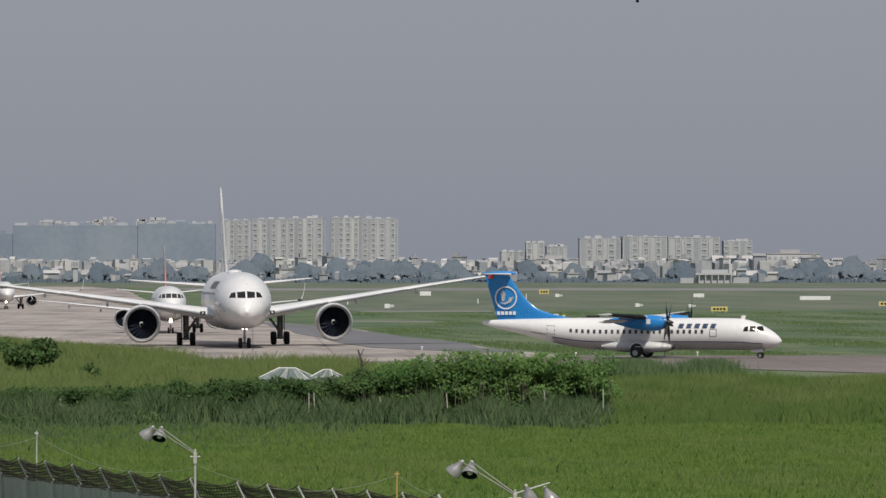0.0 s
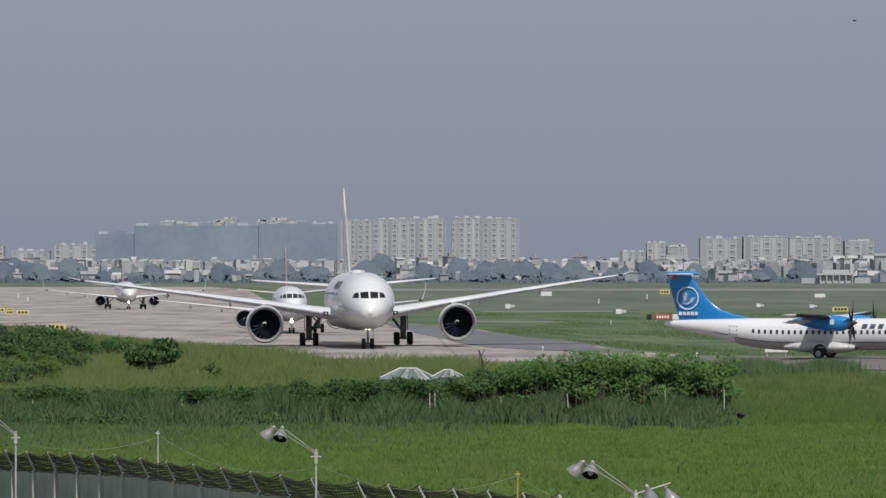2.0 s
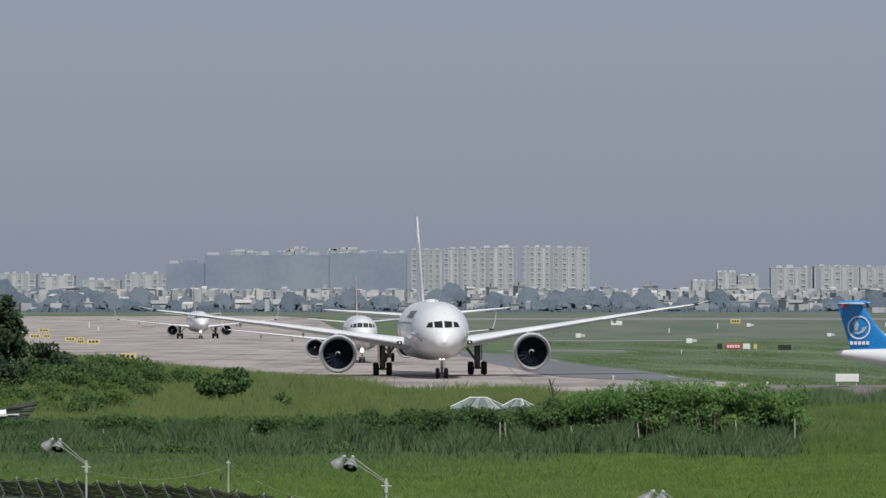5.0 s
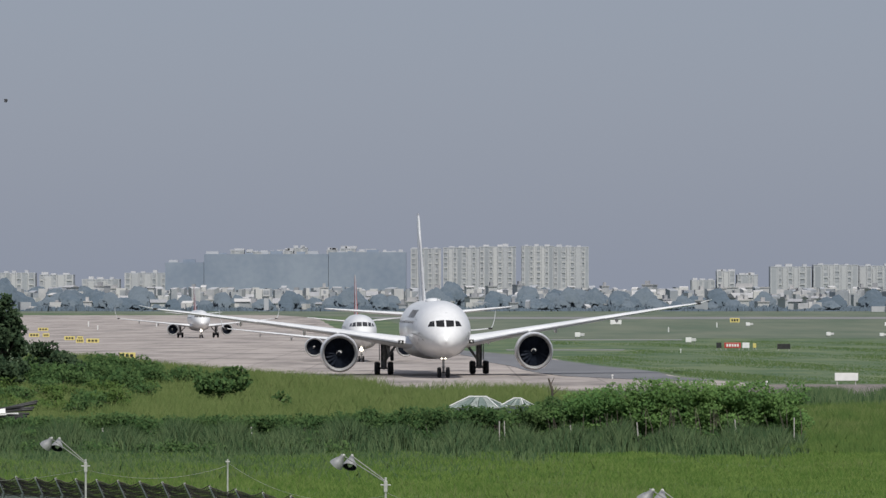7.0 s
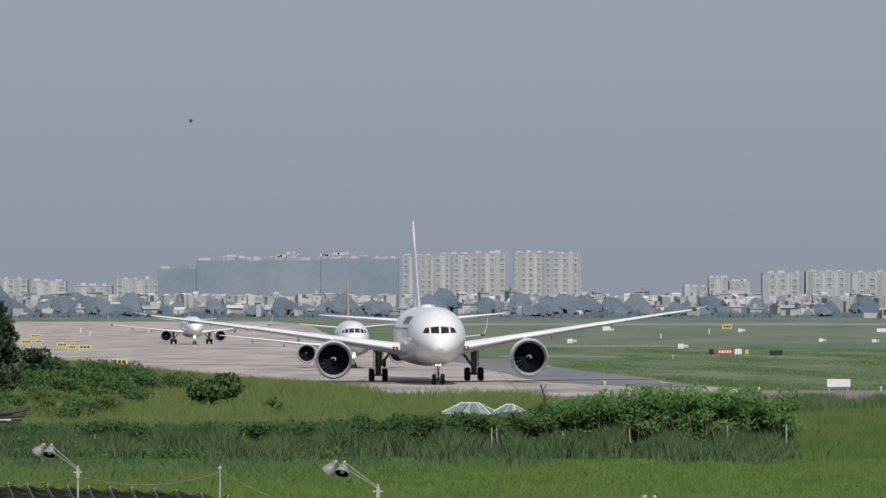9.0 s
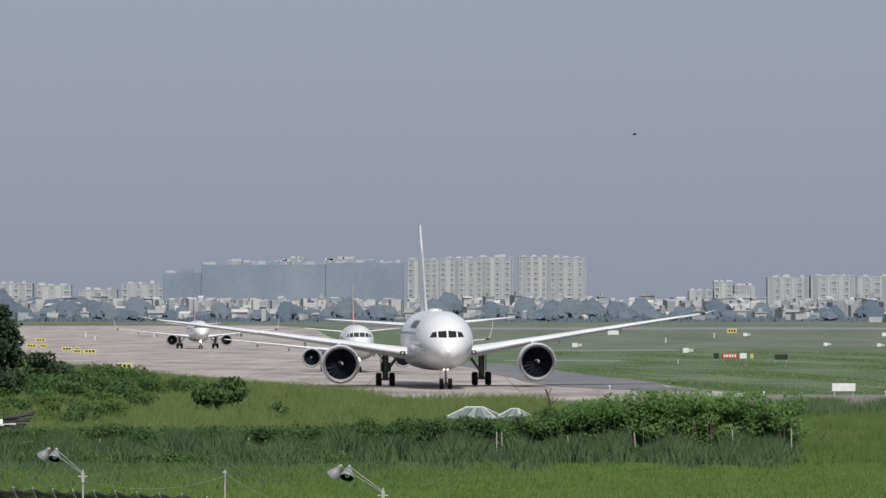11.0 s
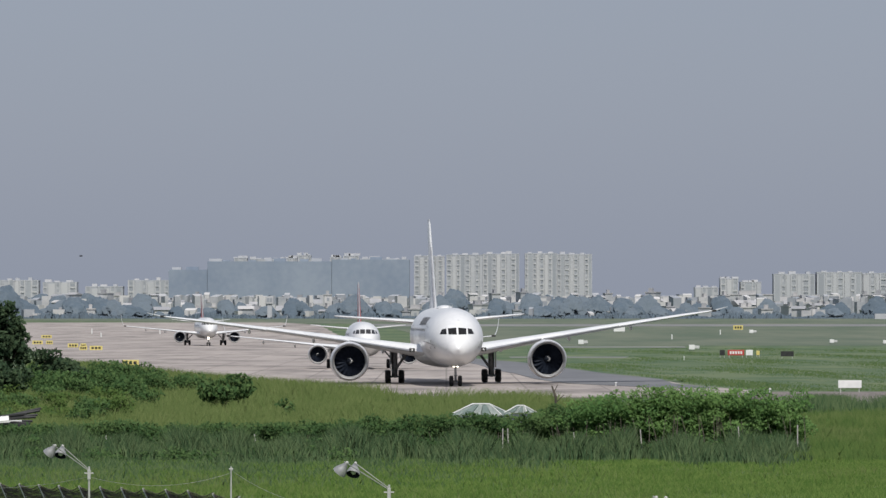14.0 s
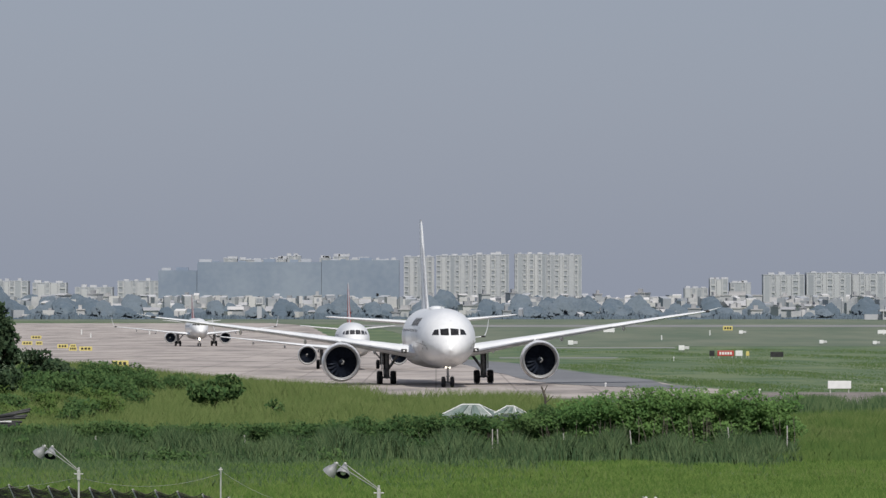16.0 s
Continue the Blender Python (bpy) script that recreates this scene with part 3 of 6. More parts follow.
        # The door's shade is put into its colour, a dark steel.
        part("main_gear_door", bm, STEEL, top, "gear door in dark steel that stands for its shade")
        for i in range(axles):
            for sx in (-gap, gap):
                yy = my + (i - (axles - 1) / 2) * 1.5
                ROLLING.append((wheel_parts(top, x + sx, yy, mr, mr, mw), x + sx, yy, mr, mr, name))
    return top


BIG = dict(
    k=1.0, nose_gear_y=6.0,
    hull=[(0.0, 0.04, 0.04, 3.60), (0.35, 0.72, 0.70, 3.65), (1.0, 1.22, 1.18, 3.78), (2.2, 1.78, 1.74, 4.02), (4.0, 2.32, 2.30, 4.34), (6.2, 2.67, 2.66, 4.56), (9.0, 2.86, 2.84, 4.67), (12.0, 2.885, 2.88, 4.70), (26.0, 2.885, 2.88, 4.70), (42.0, 2.885, 2.88, 4.70), (49.0, 2.35, 2.30, 5.28), (55.0, 1.55, 1.52, 5.95), (60.0, 0.72, 0.85, 6.55), (62.8, 0.12, 0.25, 6.85)],
    belly=(18.0, 18.0, 3.0, 2.90),
    wing=[(1.6, 19.3, 13.2, 3.05, 0.12), (3.4, 20.9, 11.6, 3.35, 0.12), (9.75, 25.6, 8.0, 4.38, 0.11), (18.0, 31.0, 5.6, 5.58, 0.10), (25.3, 36.2, 3.6, 6.60, 0.09), (28.3, 39.0, 2.2, 7.0, 0.08), (30.05, 42.0, 0.5, 7.40, 0.08)],
    fairings=[(6.0, 32.0, 3.5, 4.5), (13.0, 32.5, 4.6, 3.8), (19.5, 34.8, 5.6, 3.2)],
    tailplane=[(0.6, 53.0, 6.4, 6.02, 0.09), (5.5, 56.6, 4.2, 6.43, 0.09), (9.75, 59.6, 2.3, 6.80, 0.08), (10.15, 60.6, 1.2, 6.85, 0.08)],
    engine=(9.80, 18.6, 2.40, 1.90, 5.6, 18), pylon_y=26.0, pylon_z=4.32,
    fin=[(7.2, 48.6, 10.4, 0.085), (9.0, 50.9, 8.6, 0.08), (16.4, 58.3, 4.2, 0.08), (17.0, 59.3, 3.2, 0.07)],
    fin_paint=WHITE, fin_label="tall white fin", fin_edge=True,
    panes=[[(0.09, 5.00), (0.86, 5.03), (0.88, 5.60), (0.09, 5.67)], [(1.03, 5.04), (1.66, 5.04), (1.42, 5.51), (1.03, 5.60)]],
    cabin=(9.5, 50.0, 0.62, 74), doors=(7.2, 17.5, 36.0, 50.5), titles=[(11.5, 15.5, 47, 65), (16.3, 20.3, 47, 65), (21.1, 25.1, 47, 65)],
    aerials=[(11.0, 0.28), (17.0, 0.3)], dome=27.0, root_light=(3.55, 20.9, 3.42),
    nose_wheel=(0.42, 0.52, 0.38), nose_leg_top=2.6, lights=((-0.17, 1.95), (0.17, 1.95)),
    main=(4.9, 31.6, 0.68, 0.52, 2, 0.68), main_top=3.7)
SMALL = dict(
    k=0.72, nose_gear_y=5.1,
    hull=[(0.0, 0.04, 0.04, 3.10), (0.3, 0.55, 0.54, 3.15), (0.9, 0.95, 0.94, 3.27), (2.0, 1.42, 1.45, 3.48), (3.4, 1.74, 1.82, 3.68), (5.2, 1.92, 2.01, 3.80), (7.0, 1.975, 2.07, 3.83), (16.0, 1.975, 2.07, 3.83), (25.0, 1.975, 2.07, 3.83), (30.0, 1.6, 1.6, 4.25), (34.5, 0.9, 0.95, 4.75), (37.5, 0.15, 0.25, 5.05)],
    belly=(11.0, 10.5, 2.05, 2.35),
    wing=[(1.0, 10.8, 7.2, 2.35, 0.13), (2.2, 11.6, 6.4, 2.55, 0.13), (5.75, 13.5, 4.1, 2.95, 0.11), (11.0, 16.7, 2.9, 3.5, 0.10), (15.5, 19.3, 1.9, 3.95, 0.09), (16.9, 20.2, 1.6, 4.1, 0.08), (17.1, 20.4, 1.5, 4.15, 0.08)],
    fairings=[(4.2, 17.3, 2.55, 2.4), (8.5, 18.3, 3.05, 2.2), (12.5, 19.4, 3.5, 1.8)],
    sharklet=(17.0, 20.3, 4.12, 2.3, 1.5),
    tailplane=[(0.4, 31.2, 3.6, 4.9, 0.09), (3.2, 33.1, 2.5, 5.15, 0.09), (6.2, 35.2, 1.3, 5.45, 0.08)],
    engine=(5.75, 9.7, 1.80, 1.22, 3.6, 18), pylon_y=13.4, pylon_z=2.95,
    fin=[(5.6, 28.2, 6.2, 0.09), (7.0, 30.0, 5.2, 0.085), (10.4, 33.2, 3.0, 0.075), (11.0, 33.9, 2.3, 0.07)],
    fin_paint=RED, fin_label="red fin", fin_edge=True,
    panes=[[(0.05, 4.45), (0.68, 4.44), (0.66, 4.97), (0.05, 4.99)], [(0.77, 4.44), (1.22, 4.41), (1.13, 4.89), (0.76, 4.96)], [(1.29, 4.43), (1.56, 4.43), (1.42, 4.77), (1.23, 4.85)]],
    cabin=(7.0, 29.0, 0.53, 76), doors=(5.0, 29.6), titles=(),
    aerials=[(8.0, 0.2)],
    nose_wheel=(0.26, 0.38, 0.24), nose_leg_top=2.0, lights=((0.0, 1.55),), lamp=2.2,
    main=(3.8, 17.7, 0.58, 0.42, 1, 0.46), main_top=2.6)

widebody = jet("widebody_airliner", "white twin-engined wide-body airliner taxiing on concrete, landing lights lit", BIG)
red_jet = jet("narrowbody_airliner", "white narrow-body airliner with a red fin waiting on the taxiway", SMALL)
far_jet = copy_thing(red_jet, pose(0, 0, 0))
tagged(far_jet, "distant white narrow-body airliner with a red fin on concrete")
FAR_ROLL = [(o, *o.location, 0.38 if o.location.z < 0.5 else 0.58) for o in far_jet.children if o.name.startswith("wheel")]


# ---------------------------------------------------------------- turboprop
PROPS = []


def turboprop():
    """A high-winged twin turboprop, nose towards -y, origin under the main wheels."""
    oy = 12.6
    top = group_of("turboprop_airliner", "white and blue twin turboprop airliner taxiing, blue fin and engines", "airplane")
    hull = Hull([(y - oy, w, h, z) for y, w, h, z in [(0.0, 0.03, 0.03, 1.50), (0.3, 0.45, 0.42, 1.54), (1.0, 0.82, 0.80, 1.68), (2.0, 1.12, 1.14, 1.88), (3.2, 1.33, 1.33, 2.06), (4.5, 1.40, 1.38, 2.12), (10.0, 1.40, 1.38, 2.12), (17.0, 1.40, 1.38, 2.12), (20.0, 1.20, 1.15, 2.32), (23.0, 0.78, 0.74, 2.66), (26.0, 0.32, 0.36, 2.94), (27.1, 0.08, 0.14, 3.04)]])
    part("fuselage", hull.shell(48), WHITE, top, "white fuselage", True)
    part("belly_panel", hull.patch([(1.5 - oy, 122), (20.5 - oy, 122), (20.5 - oy, 238), (1.5 - oy, 238)], 0.008, 42), BELLY_DARK, top, "grey painted belly")
    for s in (1, -1):
        P = lambda cs, off=0.014, k=4: hull.patch([(y - oy, s * t) for y, t in cs], off, k)
        part("stripe", P([(1.5, 118.0), (20.5, 118.0), (20.5, 121.5), (1.5, 121.5)], 0.012, 42), NAVY, top, "thin dark stripe")
        for i in range(23):
            y = 6.7 + i * 0.54
            part("cabin_window", P([(y, 75), (y + 0.23, 75), (y + 0.23, 89), (y, 89)], 0.016, 3), CABIN_GLASS, top)
        for i in range(5):
            y = 9.0 - i * 0.72
            part("lettering_bar", P([(y - 0.10, 50), (y - 0.56, 50), (y - 0.44, 70), (y, 70)]), NAVY, top, "dark blue painted lettering")
        for y0, y1, t0, t1 in ((20.95, 20.2, 66, 106), (6.15, 5.5, 72, 100)):
            bm = bmesh.new()
            for cs in (((y0, t0), (y0 - 0.06, t0), (y0 - 0.06, t1), (y0, t1)), ((y1 + 0.06, t0), (y1, t0), (y1, t1), (y1 + 0.06, t1)), ((y0, t0), (y1, t0), (y1, t0 + 2), (y0, t0 + 2)), ((y0, t1 - 2), (y1, t1 - 2), (y1, t1), (y0, t1))):
                b2 = P(cs, 0.012, 3)
                me = bpy.data.meshes.new("tmp")
                b2.to_mesh(me)
                b2.free()
                bm.from_mesh(me)
                bpy.data.meshes.remove(me)
            part("door_outline", bm, LINE, top, "thin grey door outline")
        part("registration_bar", P([(22.5, 112), (21.0, 110), (21.0, 114), (22.5, 117)]), LINE, top, "grey painted registration")
        for cs in ([(1.40, 48), (1.98, 66), (2.03, 42), (1.62, 18)], [(2.10, 67), (2.60, 73), (2.60, 50), (2.15, 41)], [(2.72, 73.5), (3.15, 77), (3.06, 60), (2.74, 52)]):
            part("cockpit_window", P(cs, 0.02, 5), GLASS, top, "dark cockpit window")
        # wing, flap fairings
        w = part("wing", wing_mesh([(0.0, 10.9 - oy, 2.6, 3.55, 0.17), (4.6, 10.9 - oy, 2.57, 3.58, 0.17), (9.0, 11.2 - oy, 2.15, 3.72, 0.16), (13.0, 11.5 - oy, 1.65, 3.86, 0.14), (13.5, 11.7 - oy, 1.2, 3.88, 0.10)], s), WING, top, "straight high wing, grey beneath", True)
        bm = bmesh.new()
        rings = []
        for x, y, c, z, th in stations([(4.9, 10.9 - oy, 2.57, 3.58, 0.17), (9.0, 11.2 - oy, 2.15, 3.72, 0.16), (13.0, 11.5 - oy, 1.65, 3.86, 0.14), (13.4, 11.65 - oy, 1.3, 3.87, 0.11)], 4):
            rings.append([(s * x, y - 0.02 + u * c, z + v * th * c * 1.06) for u, v in ((0.30, -0.39), (0.15, -0.38), (0.04, -0.24), (0.0, 0.0), (0.02, 0.24), (0.08, 0.42), (0.16, 0.49))])
        loft(bm, rings, closed=False)
        bmesh.ops.solidify(bm, geom=bm.faces[:], thickness=0.008)
        part("deicing_boot", bm, BLACK, w, "black rubber leading edge", True)
        for fx in (2.4, 5.9, 7.6, 9.3):
            bm = bmesh.new()
            loft(bm, [[(s * fx + 0.10 * q * math.cos(k * math.pi / 4), 12.3 - oy + 1.7 * u, 3.30 - 0.1 * u + 0.17 * q * math.sin(k * math.pi / 4)) for k in range(8)] for u, q in ((0, 0.1), (0.3, 1), (0.7, 0.8), (1, 0.08))])
            part("flap_fairing", bm, BELLY, w, "", True)
        # nacelle
        bm = bmesh.new()
        rings = []
        for y, a, b, z in stations([(9.25, 0.30, 0.34, 3.18), (9.6, 0.45, 0.55, 3.10), (10.4, 0.55, 0.68, 3.08), (11.5, 0.58, 0.66, 3.14), (13.0, 0.46, 0.48, 3.22), (14.4, 0.12, 0.14, 3.30)], 4):
            rings.append([(s * 4.05 + a * math.sin(2 * math.pi * i / 20), y - oy, z + b * math.cos(2 * math.pi * i / 20)) for i in range(20)])
        nac = part("engine_nacelle", loft(bm, rings), BLUE, top, "blue engine nacelle", True)
        bm = bmesh.new()
        loft(bm, [[(s * 4.05 + q * 0.24 * math.cos(k * math.pi / 5), 9.24 - oy + u, 2.72 + q * 0.13 * math.sin(k * math.pi / 5)) for k in range(10)] for u, q in ((-0.05, 1.0), (0.25, 1.1), (0.6, 0.9))])
        part("air_intake", bm, BLACK, nac, "dark chin air intake", True)
        for sx in (1, -1):
            bm = bmesh.new()
            box(bm, s * 4.05 + sx * 0.585 - 0.01, s * 4.05 + sx * 0.585 + 0.01, 10.6 - oy, 10.95 - oy, 3.0, 3.45, 0.004)
            part("nacelle_mark", bm, SIGNWHITE, nac, "small white mark")
        # propeller
        bm = bmesh.new()
        lathe(bm, [(-0.55, 0.01), (-0.45, 0.10), (-0.2, 0.22), (0.05, 0.29), (0.12, 0.29)], 20)
        prop = part("propeller", bm, BLACK, top, "black six-bladed propeller", True, pose(s * 4.05, 9.2 - oy, 3.15))
        bm = bmesh.new()
        rings = []
        for k in range(7):
            u = k / 6
            r = 0.2 + 1.76 * u
            ch = (0.10 + 0.10 * math.sin(math.pi * min(1, u * 1.15)) ** 0.8) * (1 - 0.35 * u)
            tw = radians(62 - 44 * u)
            rings.append([(c * math.cos(tw) - t * math.sin(tw) - 0.12 * u * u, c * math.sin(tw) + t * math.cos(tw), r) for c, t in ((-ch, 0), (0, 0.025), (ch, 0), (0, -0.02))])
        blade = part("propeller_blade", loft(bm, rings), BLACK, prop, "", True)
        for i in range(1, 6):
            again(blade, pose(0, 0, 0, 0, 60 * i, 0))
        PROPS.append((prop, s * 4.05, 9.2 - oy, 3.15, 17 * s))
        # tailplane
        part("tailplane", wing_mesh([(0.1, 24.4 - oy, 1.9, 7.32, 0.12), (2.0, 24.75 - oy, 1.5, 7.34, 0.11), (3.65, 25.1 - oy, 1.05, 7.36, 0.10)], s), WHITE, top, "white tailplane on top of the fin", True)
        # main gear
        strut(top, "main_gear_leg", [((s * 2.05, 0, 0.47), (s * 1.55, 0, 1.05), 0.10), ((s * 1.85, 0, 0.47), (s * 2.3, 0, 0.47), 0.07)])
        for dx in (-0.2, 0.2):
            wh = wheel_parts(top, s * 2.05 + dx, 0, 0.46, 0.46, 0.27)
            ROLLING.append((wh, s * 2.05 + dx, 0, 0.46, 0.46, "turboprop_airliner"))
        bm = bmesh.new()
        rings = []
        for y, a, b, z in stations([(9.4, 0.06, 0.06, 0.98), (9.9, 0.5, 0.28, 0.98), (11.2, 0.85, 0.48, 0.98), (13.0, 0.9, 0.52, 1.0), (14.8, 0.6, 0.4, 1.02), (16.0, 0.08, 0.08, 1.02)], 4):
            rings.append([(s * 1.0 + a * math.sin(2 * math.pi * i / 20), y - oy, z + b * math.cos(2 * math.pi * i / 20)) for i in range(20)])
        pod = part("gear_pod", loft(bm, rings), BELLY, top, "pale grey wheel fairing", True)
        bm = bmesh.new()
        rod(bm, (s * 1.86, -0.05, 0.72), (s * 1.91, -0.05, 0.72), 0.62, n=24)
        # Solid disc; its black stands for the shade within the wheel well.
        part("wheel_well", bm, BLACK, pod, "black disc standing for the shaded wheel well")
        bm = bmesh.new()
        for k in range(10):
            a0, a1 = radians(12 + k * 15.6), radians(12 + (k + 1) * 15.6)
            rod(bm, (s * 1.92, -0.05 + 0.64 * math.cos(a0), 0.70 + 0.64 * math.sin(a0)), (s * 1.92, -0.05 + 0.64 * math.cos(a1), 0.70 + 0.64 * math.sin(a1)), 0.05, n=6)
        part("well_rim", bm, SIGNWHITE, pod, "white wheel-well rim")
        bm = bmesh.new()
        rod(bm, (s * 1.2, 9.55 - oy, 0.98), (s * 1.22, 9.35 - oy, 0.98), 0.17, 0.12, 14)
        part("landing_light", bm, BLACK, pod, "dark unlit landing light")
    # fin and its badge
    fin_rows = [(3.05, 17.2 - oy, 8.6, 0, 0.035), (3.5, 19.2 - oy, 6.6, 0, 0.045), (3.85, 20.8 - oy, 5.15, 0, 0.055), (4.3, 22.1 - oy, 3.95, 0, 0.075), (5.2, 23.2 - oy, 3.12, 0, 0.09), (6.3, 24.05 - oy, 2.6, 0, 0.10), (7.3, 24.75 - oy, 2.2, 0, 0.10), (7.5, 24.85 - oy, 2.15, 0, 0.10)]
    part("fin", wing_mesh(fin_rows, upright=True), BLUE, top, "bright blue fin", True)
    for s in (1, -1):
        x = s * 0.172
        cy, cz = 24.95 - oy, 5.25
        bm = bmesh.new()
        rings = []
        for rr, dx in ((0.90, 0.0), (0.90, 0.012), (1.02, 0.012), (1.02, 0.0)):
            rings.append([(x + s * dx, cy + rr * math.cos(2 * math.pi * i / 36), cz + rr * math.sin(2 * math.pi * i / 36)) for i in range(36)])
        loft(bm, rings + rings[:1], caps=False)
        badge = part("fin_badge", bm, SIGNWHITE, top, "white ring badge on the fin")
        for pts in ([(0.35, -0.35), (0.50, 0.35), (0.28, 0.72), (0.02, 0.30), (0.12, -0.20)], [(0.50, -0.42), (0.10, -0.62), (-0.42, -0.40), (-0.75, 0.10), (-0.30, 0.02), (-0.18, -0.30), (0.12, -0.40)]):
            bm = bmesh.new()
            a = [bm.verts.new((x, cy + p, cz + q)) for p, q in pts]
            bm.faces.new(a)
            bmesh.ops.solidify(bm, geom=bm.faces[:], thickness=0.012)
            part("badge_shape", bm, SIGNWHITE, badge)
        for i in range(5):
            bm = bmesh.new()
            y = 25.75 - oy - i * 0.36
            box(bm, x + s * 0.02 - 0.008, x + s * 0.02 + 0.008, y - 0.27, y, 3.75, 4.05)
            part("lettering_bar", bm, SIGNWHITE, top, "white painted lettering")
        bm = bmesh.new()
        box(bm, s * 0.13 - 0.006, s * 0.13 + 0.006, 26.1 - oy, 26.6 - oy, 6.95, 7.25)
        part("fin_mark", bm, RED, top, "small red mark on the fin")
    bm = bmesh.new()
    loft(bm, [[(q * 0.26 * math.cos(k * math.pi / 6), 23.9 - oy + u, 7.42 + q * 0.2 * math.sin(k * math.pi / 6)) for k in range(12)] for u, q in ((0, 0.1), (0.5, 0.8), (1.6, 1), (2.8, 0.6), (3.3, 0.1))])
    part("fin_top", bm, BLUE, top, "blue fairing on top of the fin", True)
    bm = bmesh.new()
    loft(bm, [[(0.03 * a, 3.3 - oy + b - 0.1 * u, 3.38 + 0.35 * u) for a, b in ((-1, 0.2), (0, 0), (1, 0.2), (0, 0.4))] for u in (0, 1)])
    part("aerial", bm, SIGNWHITE, top)
    # nose gear
    strut(top, "nose_gear_leg", [((0, 1.9 - oy, 0.27), (0, 2.0 - oy, 1.0), 0.06), ((-0.18, 1.9 - oy, 0.27), (0.18, 1.9 - oy, 0.27), 0.05)])
    for s in (1, -1):
        wh = wheel_parts(top, s * 0.2, 1.9 - oy, 0.27, 0.27, 0.18)
        ROLLING.append((wh, s * 0.2, 1.9 - oy, 0.27, 0.27, "turboprop_airliner"))
        bm = bmesh.new()
        box(bm, s * 0.32 - 0.012, s * 0.32 + 0.012, 1.6 - oy, 2.7 - oy, 0.55, 0.95)
        part("nose_gear_door", bm, WHITE, top)
    return top


prop_plane = turboprop()


# ---------------------------------------------------------------- grass, hedge, trees
rng = np.random.default_rng(7)


def soft_normals(me, N):
    """Shading normals of a leafy mesh, so that it takes the light as a mass and not blade by blade."""
    me.polygons.foreach_set("use_smooth", [True] * len(me.polygons))
    N = N / np.maximum(1e-6, np.linalg.norm(N, axis=1))[:, None]
    me.normals_split_custom_set_from_vertices(N.tolist())


def blades(name, xy, z, h, w, lean, material, label, category, rough=0.42):
    """A field of grass: one bent blade of two faces for each point."""
    n = len(xy)
    a = rng.uniform(0, 2 * np.pi, n)
    d = np.stack([np.cos(a), np.sin(a) * 0.6, np.zeros(n)], 1)
    side = np.stack([np.sin(rng.uniform(-0.6, 0.6, n) + np.pi / 2), rng.uniform(-0.4, 0.4, n), np.zeros(n)], 1)
    base = np.concatenate([xy, np.full((n, 1), 0.0) if np.isscalar(z) else z[:, None]], 1)
    hh = h * rng.uniform(0.5, 1.25, n)[:, None]
    up = np.array([[0, 0, 1.0]])
    ww = w * rng.uniform(0.6, 1.3, n)[:, None]
    mid = base + up * hh * 0.6 + d * hh * lean * 0.35
    tip = base + up * hh + d * hh * lean
    V = np.stack([base - side * ww, base + side * ww, mid + side * ww * 0.7, mid - side * ww * 0.7, tip], 1).reshape(-1, 3)
    k = np.arange(n) * 5
    F = [(i, i + 1, i + 2, i + 3) for i in k] + [(i + 3, i + 2, i + 4) for i in k]
    me = bpy.data.meshes.new(name)
    me.from_pydata(V.tolist(), [], F)
    me.materials.append(material)
    soft_normals(me, np.repeat(np.array([[0, -0.35, 1.0]]) + rng.normal(size=(n, 3)) * rough, 5, 0))
    return tagged(new(name, me), label, category, kind="stuff")


def leaves(points, size, out, facing=1.2, soft=0.35):
    """Leaf quads, folded along the middle, at the points; most turn their upper side to the light (facing: how loosely); out: the way out of the clump."""
    n = len(points)
    up = np.array(sun_way)[None, :] + rng.normal(size=(n, 3)) * facing
    u = np.cross(up, rng.normal(size=(n, 3)))
    u /= np.linalg.norm(u, axis=1)[:, None]
    v = np.cross(up, u)
    v /= np.linalg.norm(v, axis=1)[:, None]
    nn = np.cross(u, v)
    v[nn[:, 1] > 0] *= -1
    nn = np.cross(u, v)
    s = size * rng.uniform(0.55, 1.35, n)[:, None]
    V = np.stack([points - u * s, points + v * s * 0.5 + nn * s * 0.18, points + u * s, points - v * s * 0.5 + nn * s * 0.18], 1).reshape(-1, 3)
    k = np.arange(n) * 4
    F = [(i, i + 2, i + 1) for i in k] + [(i, i + 3, i + 2) for i in k]
    N = np.repeat(out * 0.65 + np.array([[0, -0.5, 0.75]]) + rng.normal(size=(n, 3)) * soft, 4, 0)
    return V, F, N


def clump_points(blobs, per):
    """Points on and inside uneven blobs (x, y, z, rx, ry, rz), and the way out of the blob at each."""
    out, way = [], []
    for x, y, z, a, b, c in blobs:
        n = max(6, int(per * a * c))
        p = rng.normal(size=(n, 3))
        p /= np.linalg.norm(p, axis=1)[:, None]
        r = rng.uniform(0.55, 1.05, n)[:, None] ** 0.6
        lump = 1 + 0.18 * np.sin(p[:, :1] * 7 + x) * np.cos(p[:, 2:] * 6 + y)
        out.append(np.array([x, y, z]) + p * r * lump * np.array([a, b, c]))
        way.append(p)
    return np.concatenate(out), np.concatenate(way)


def leaf_mesh(name, blobs, per, size, material, facing=1.2):
    points, way = clump_points(blobs, per)
    V, F, N = leaves(points, size, way, facing)
    me = bpy.data.meshes.new(name)
    me.from_pydata(V.tolist(), [], F)
    me.materials.append(material)
    soft_normals(me, N)
    return me


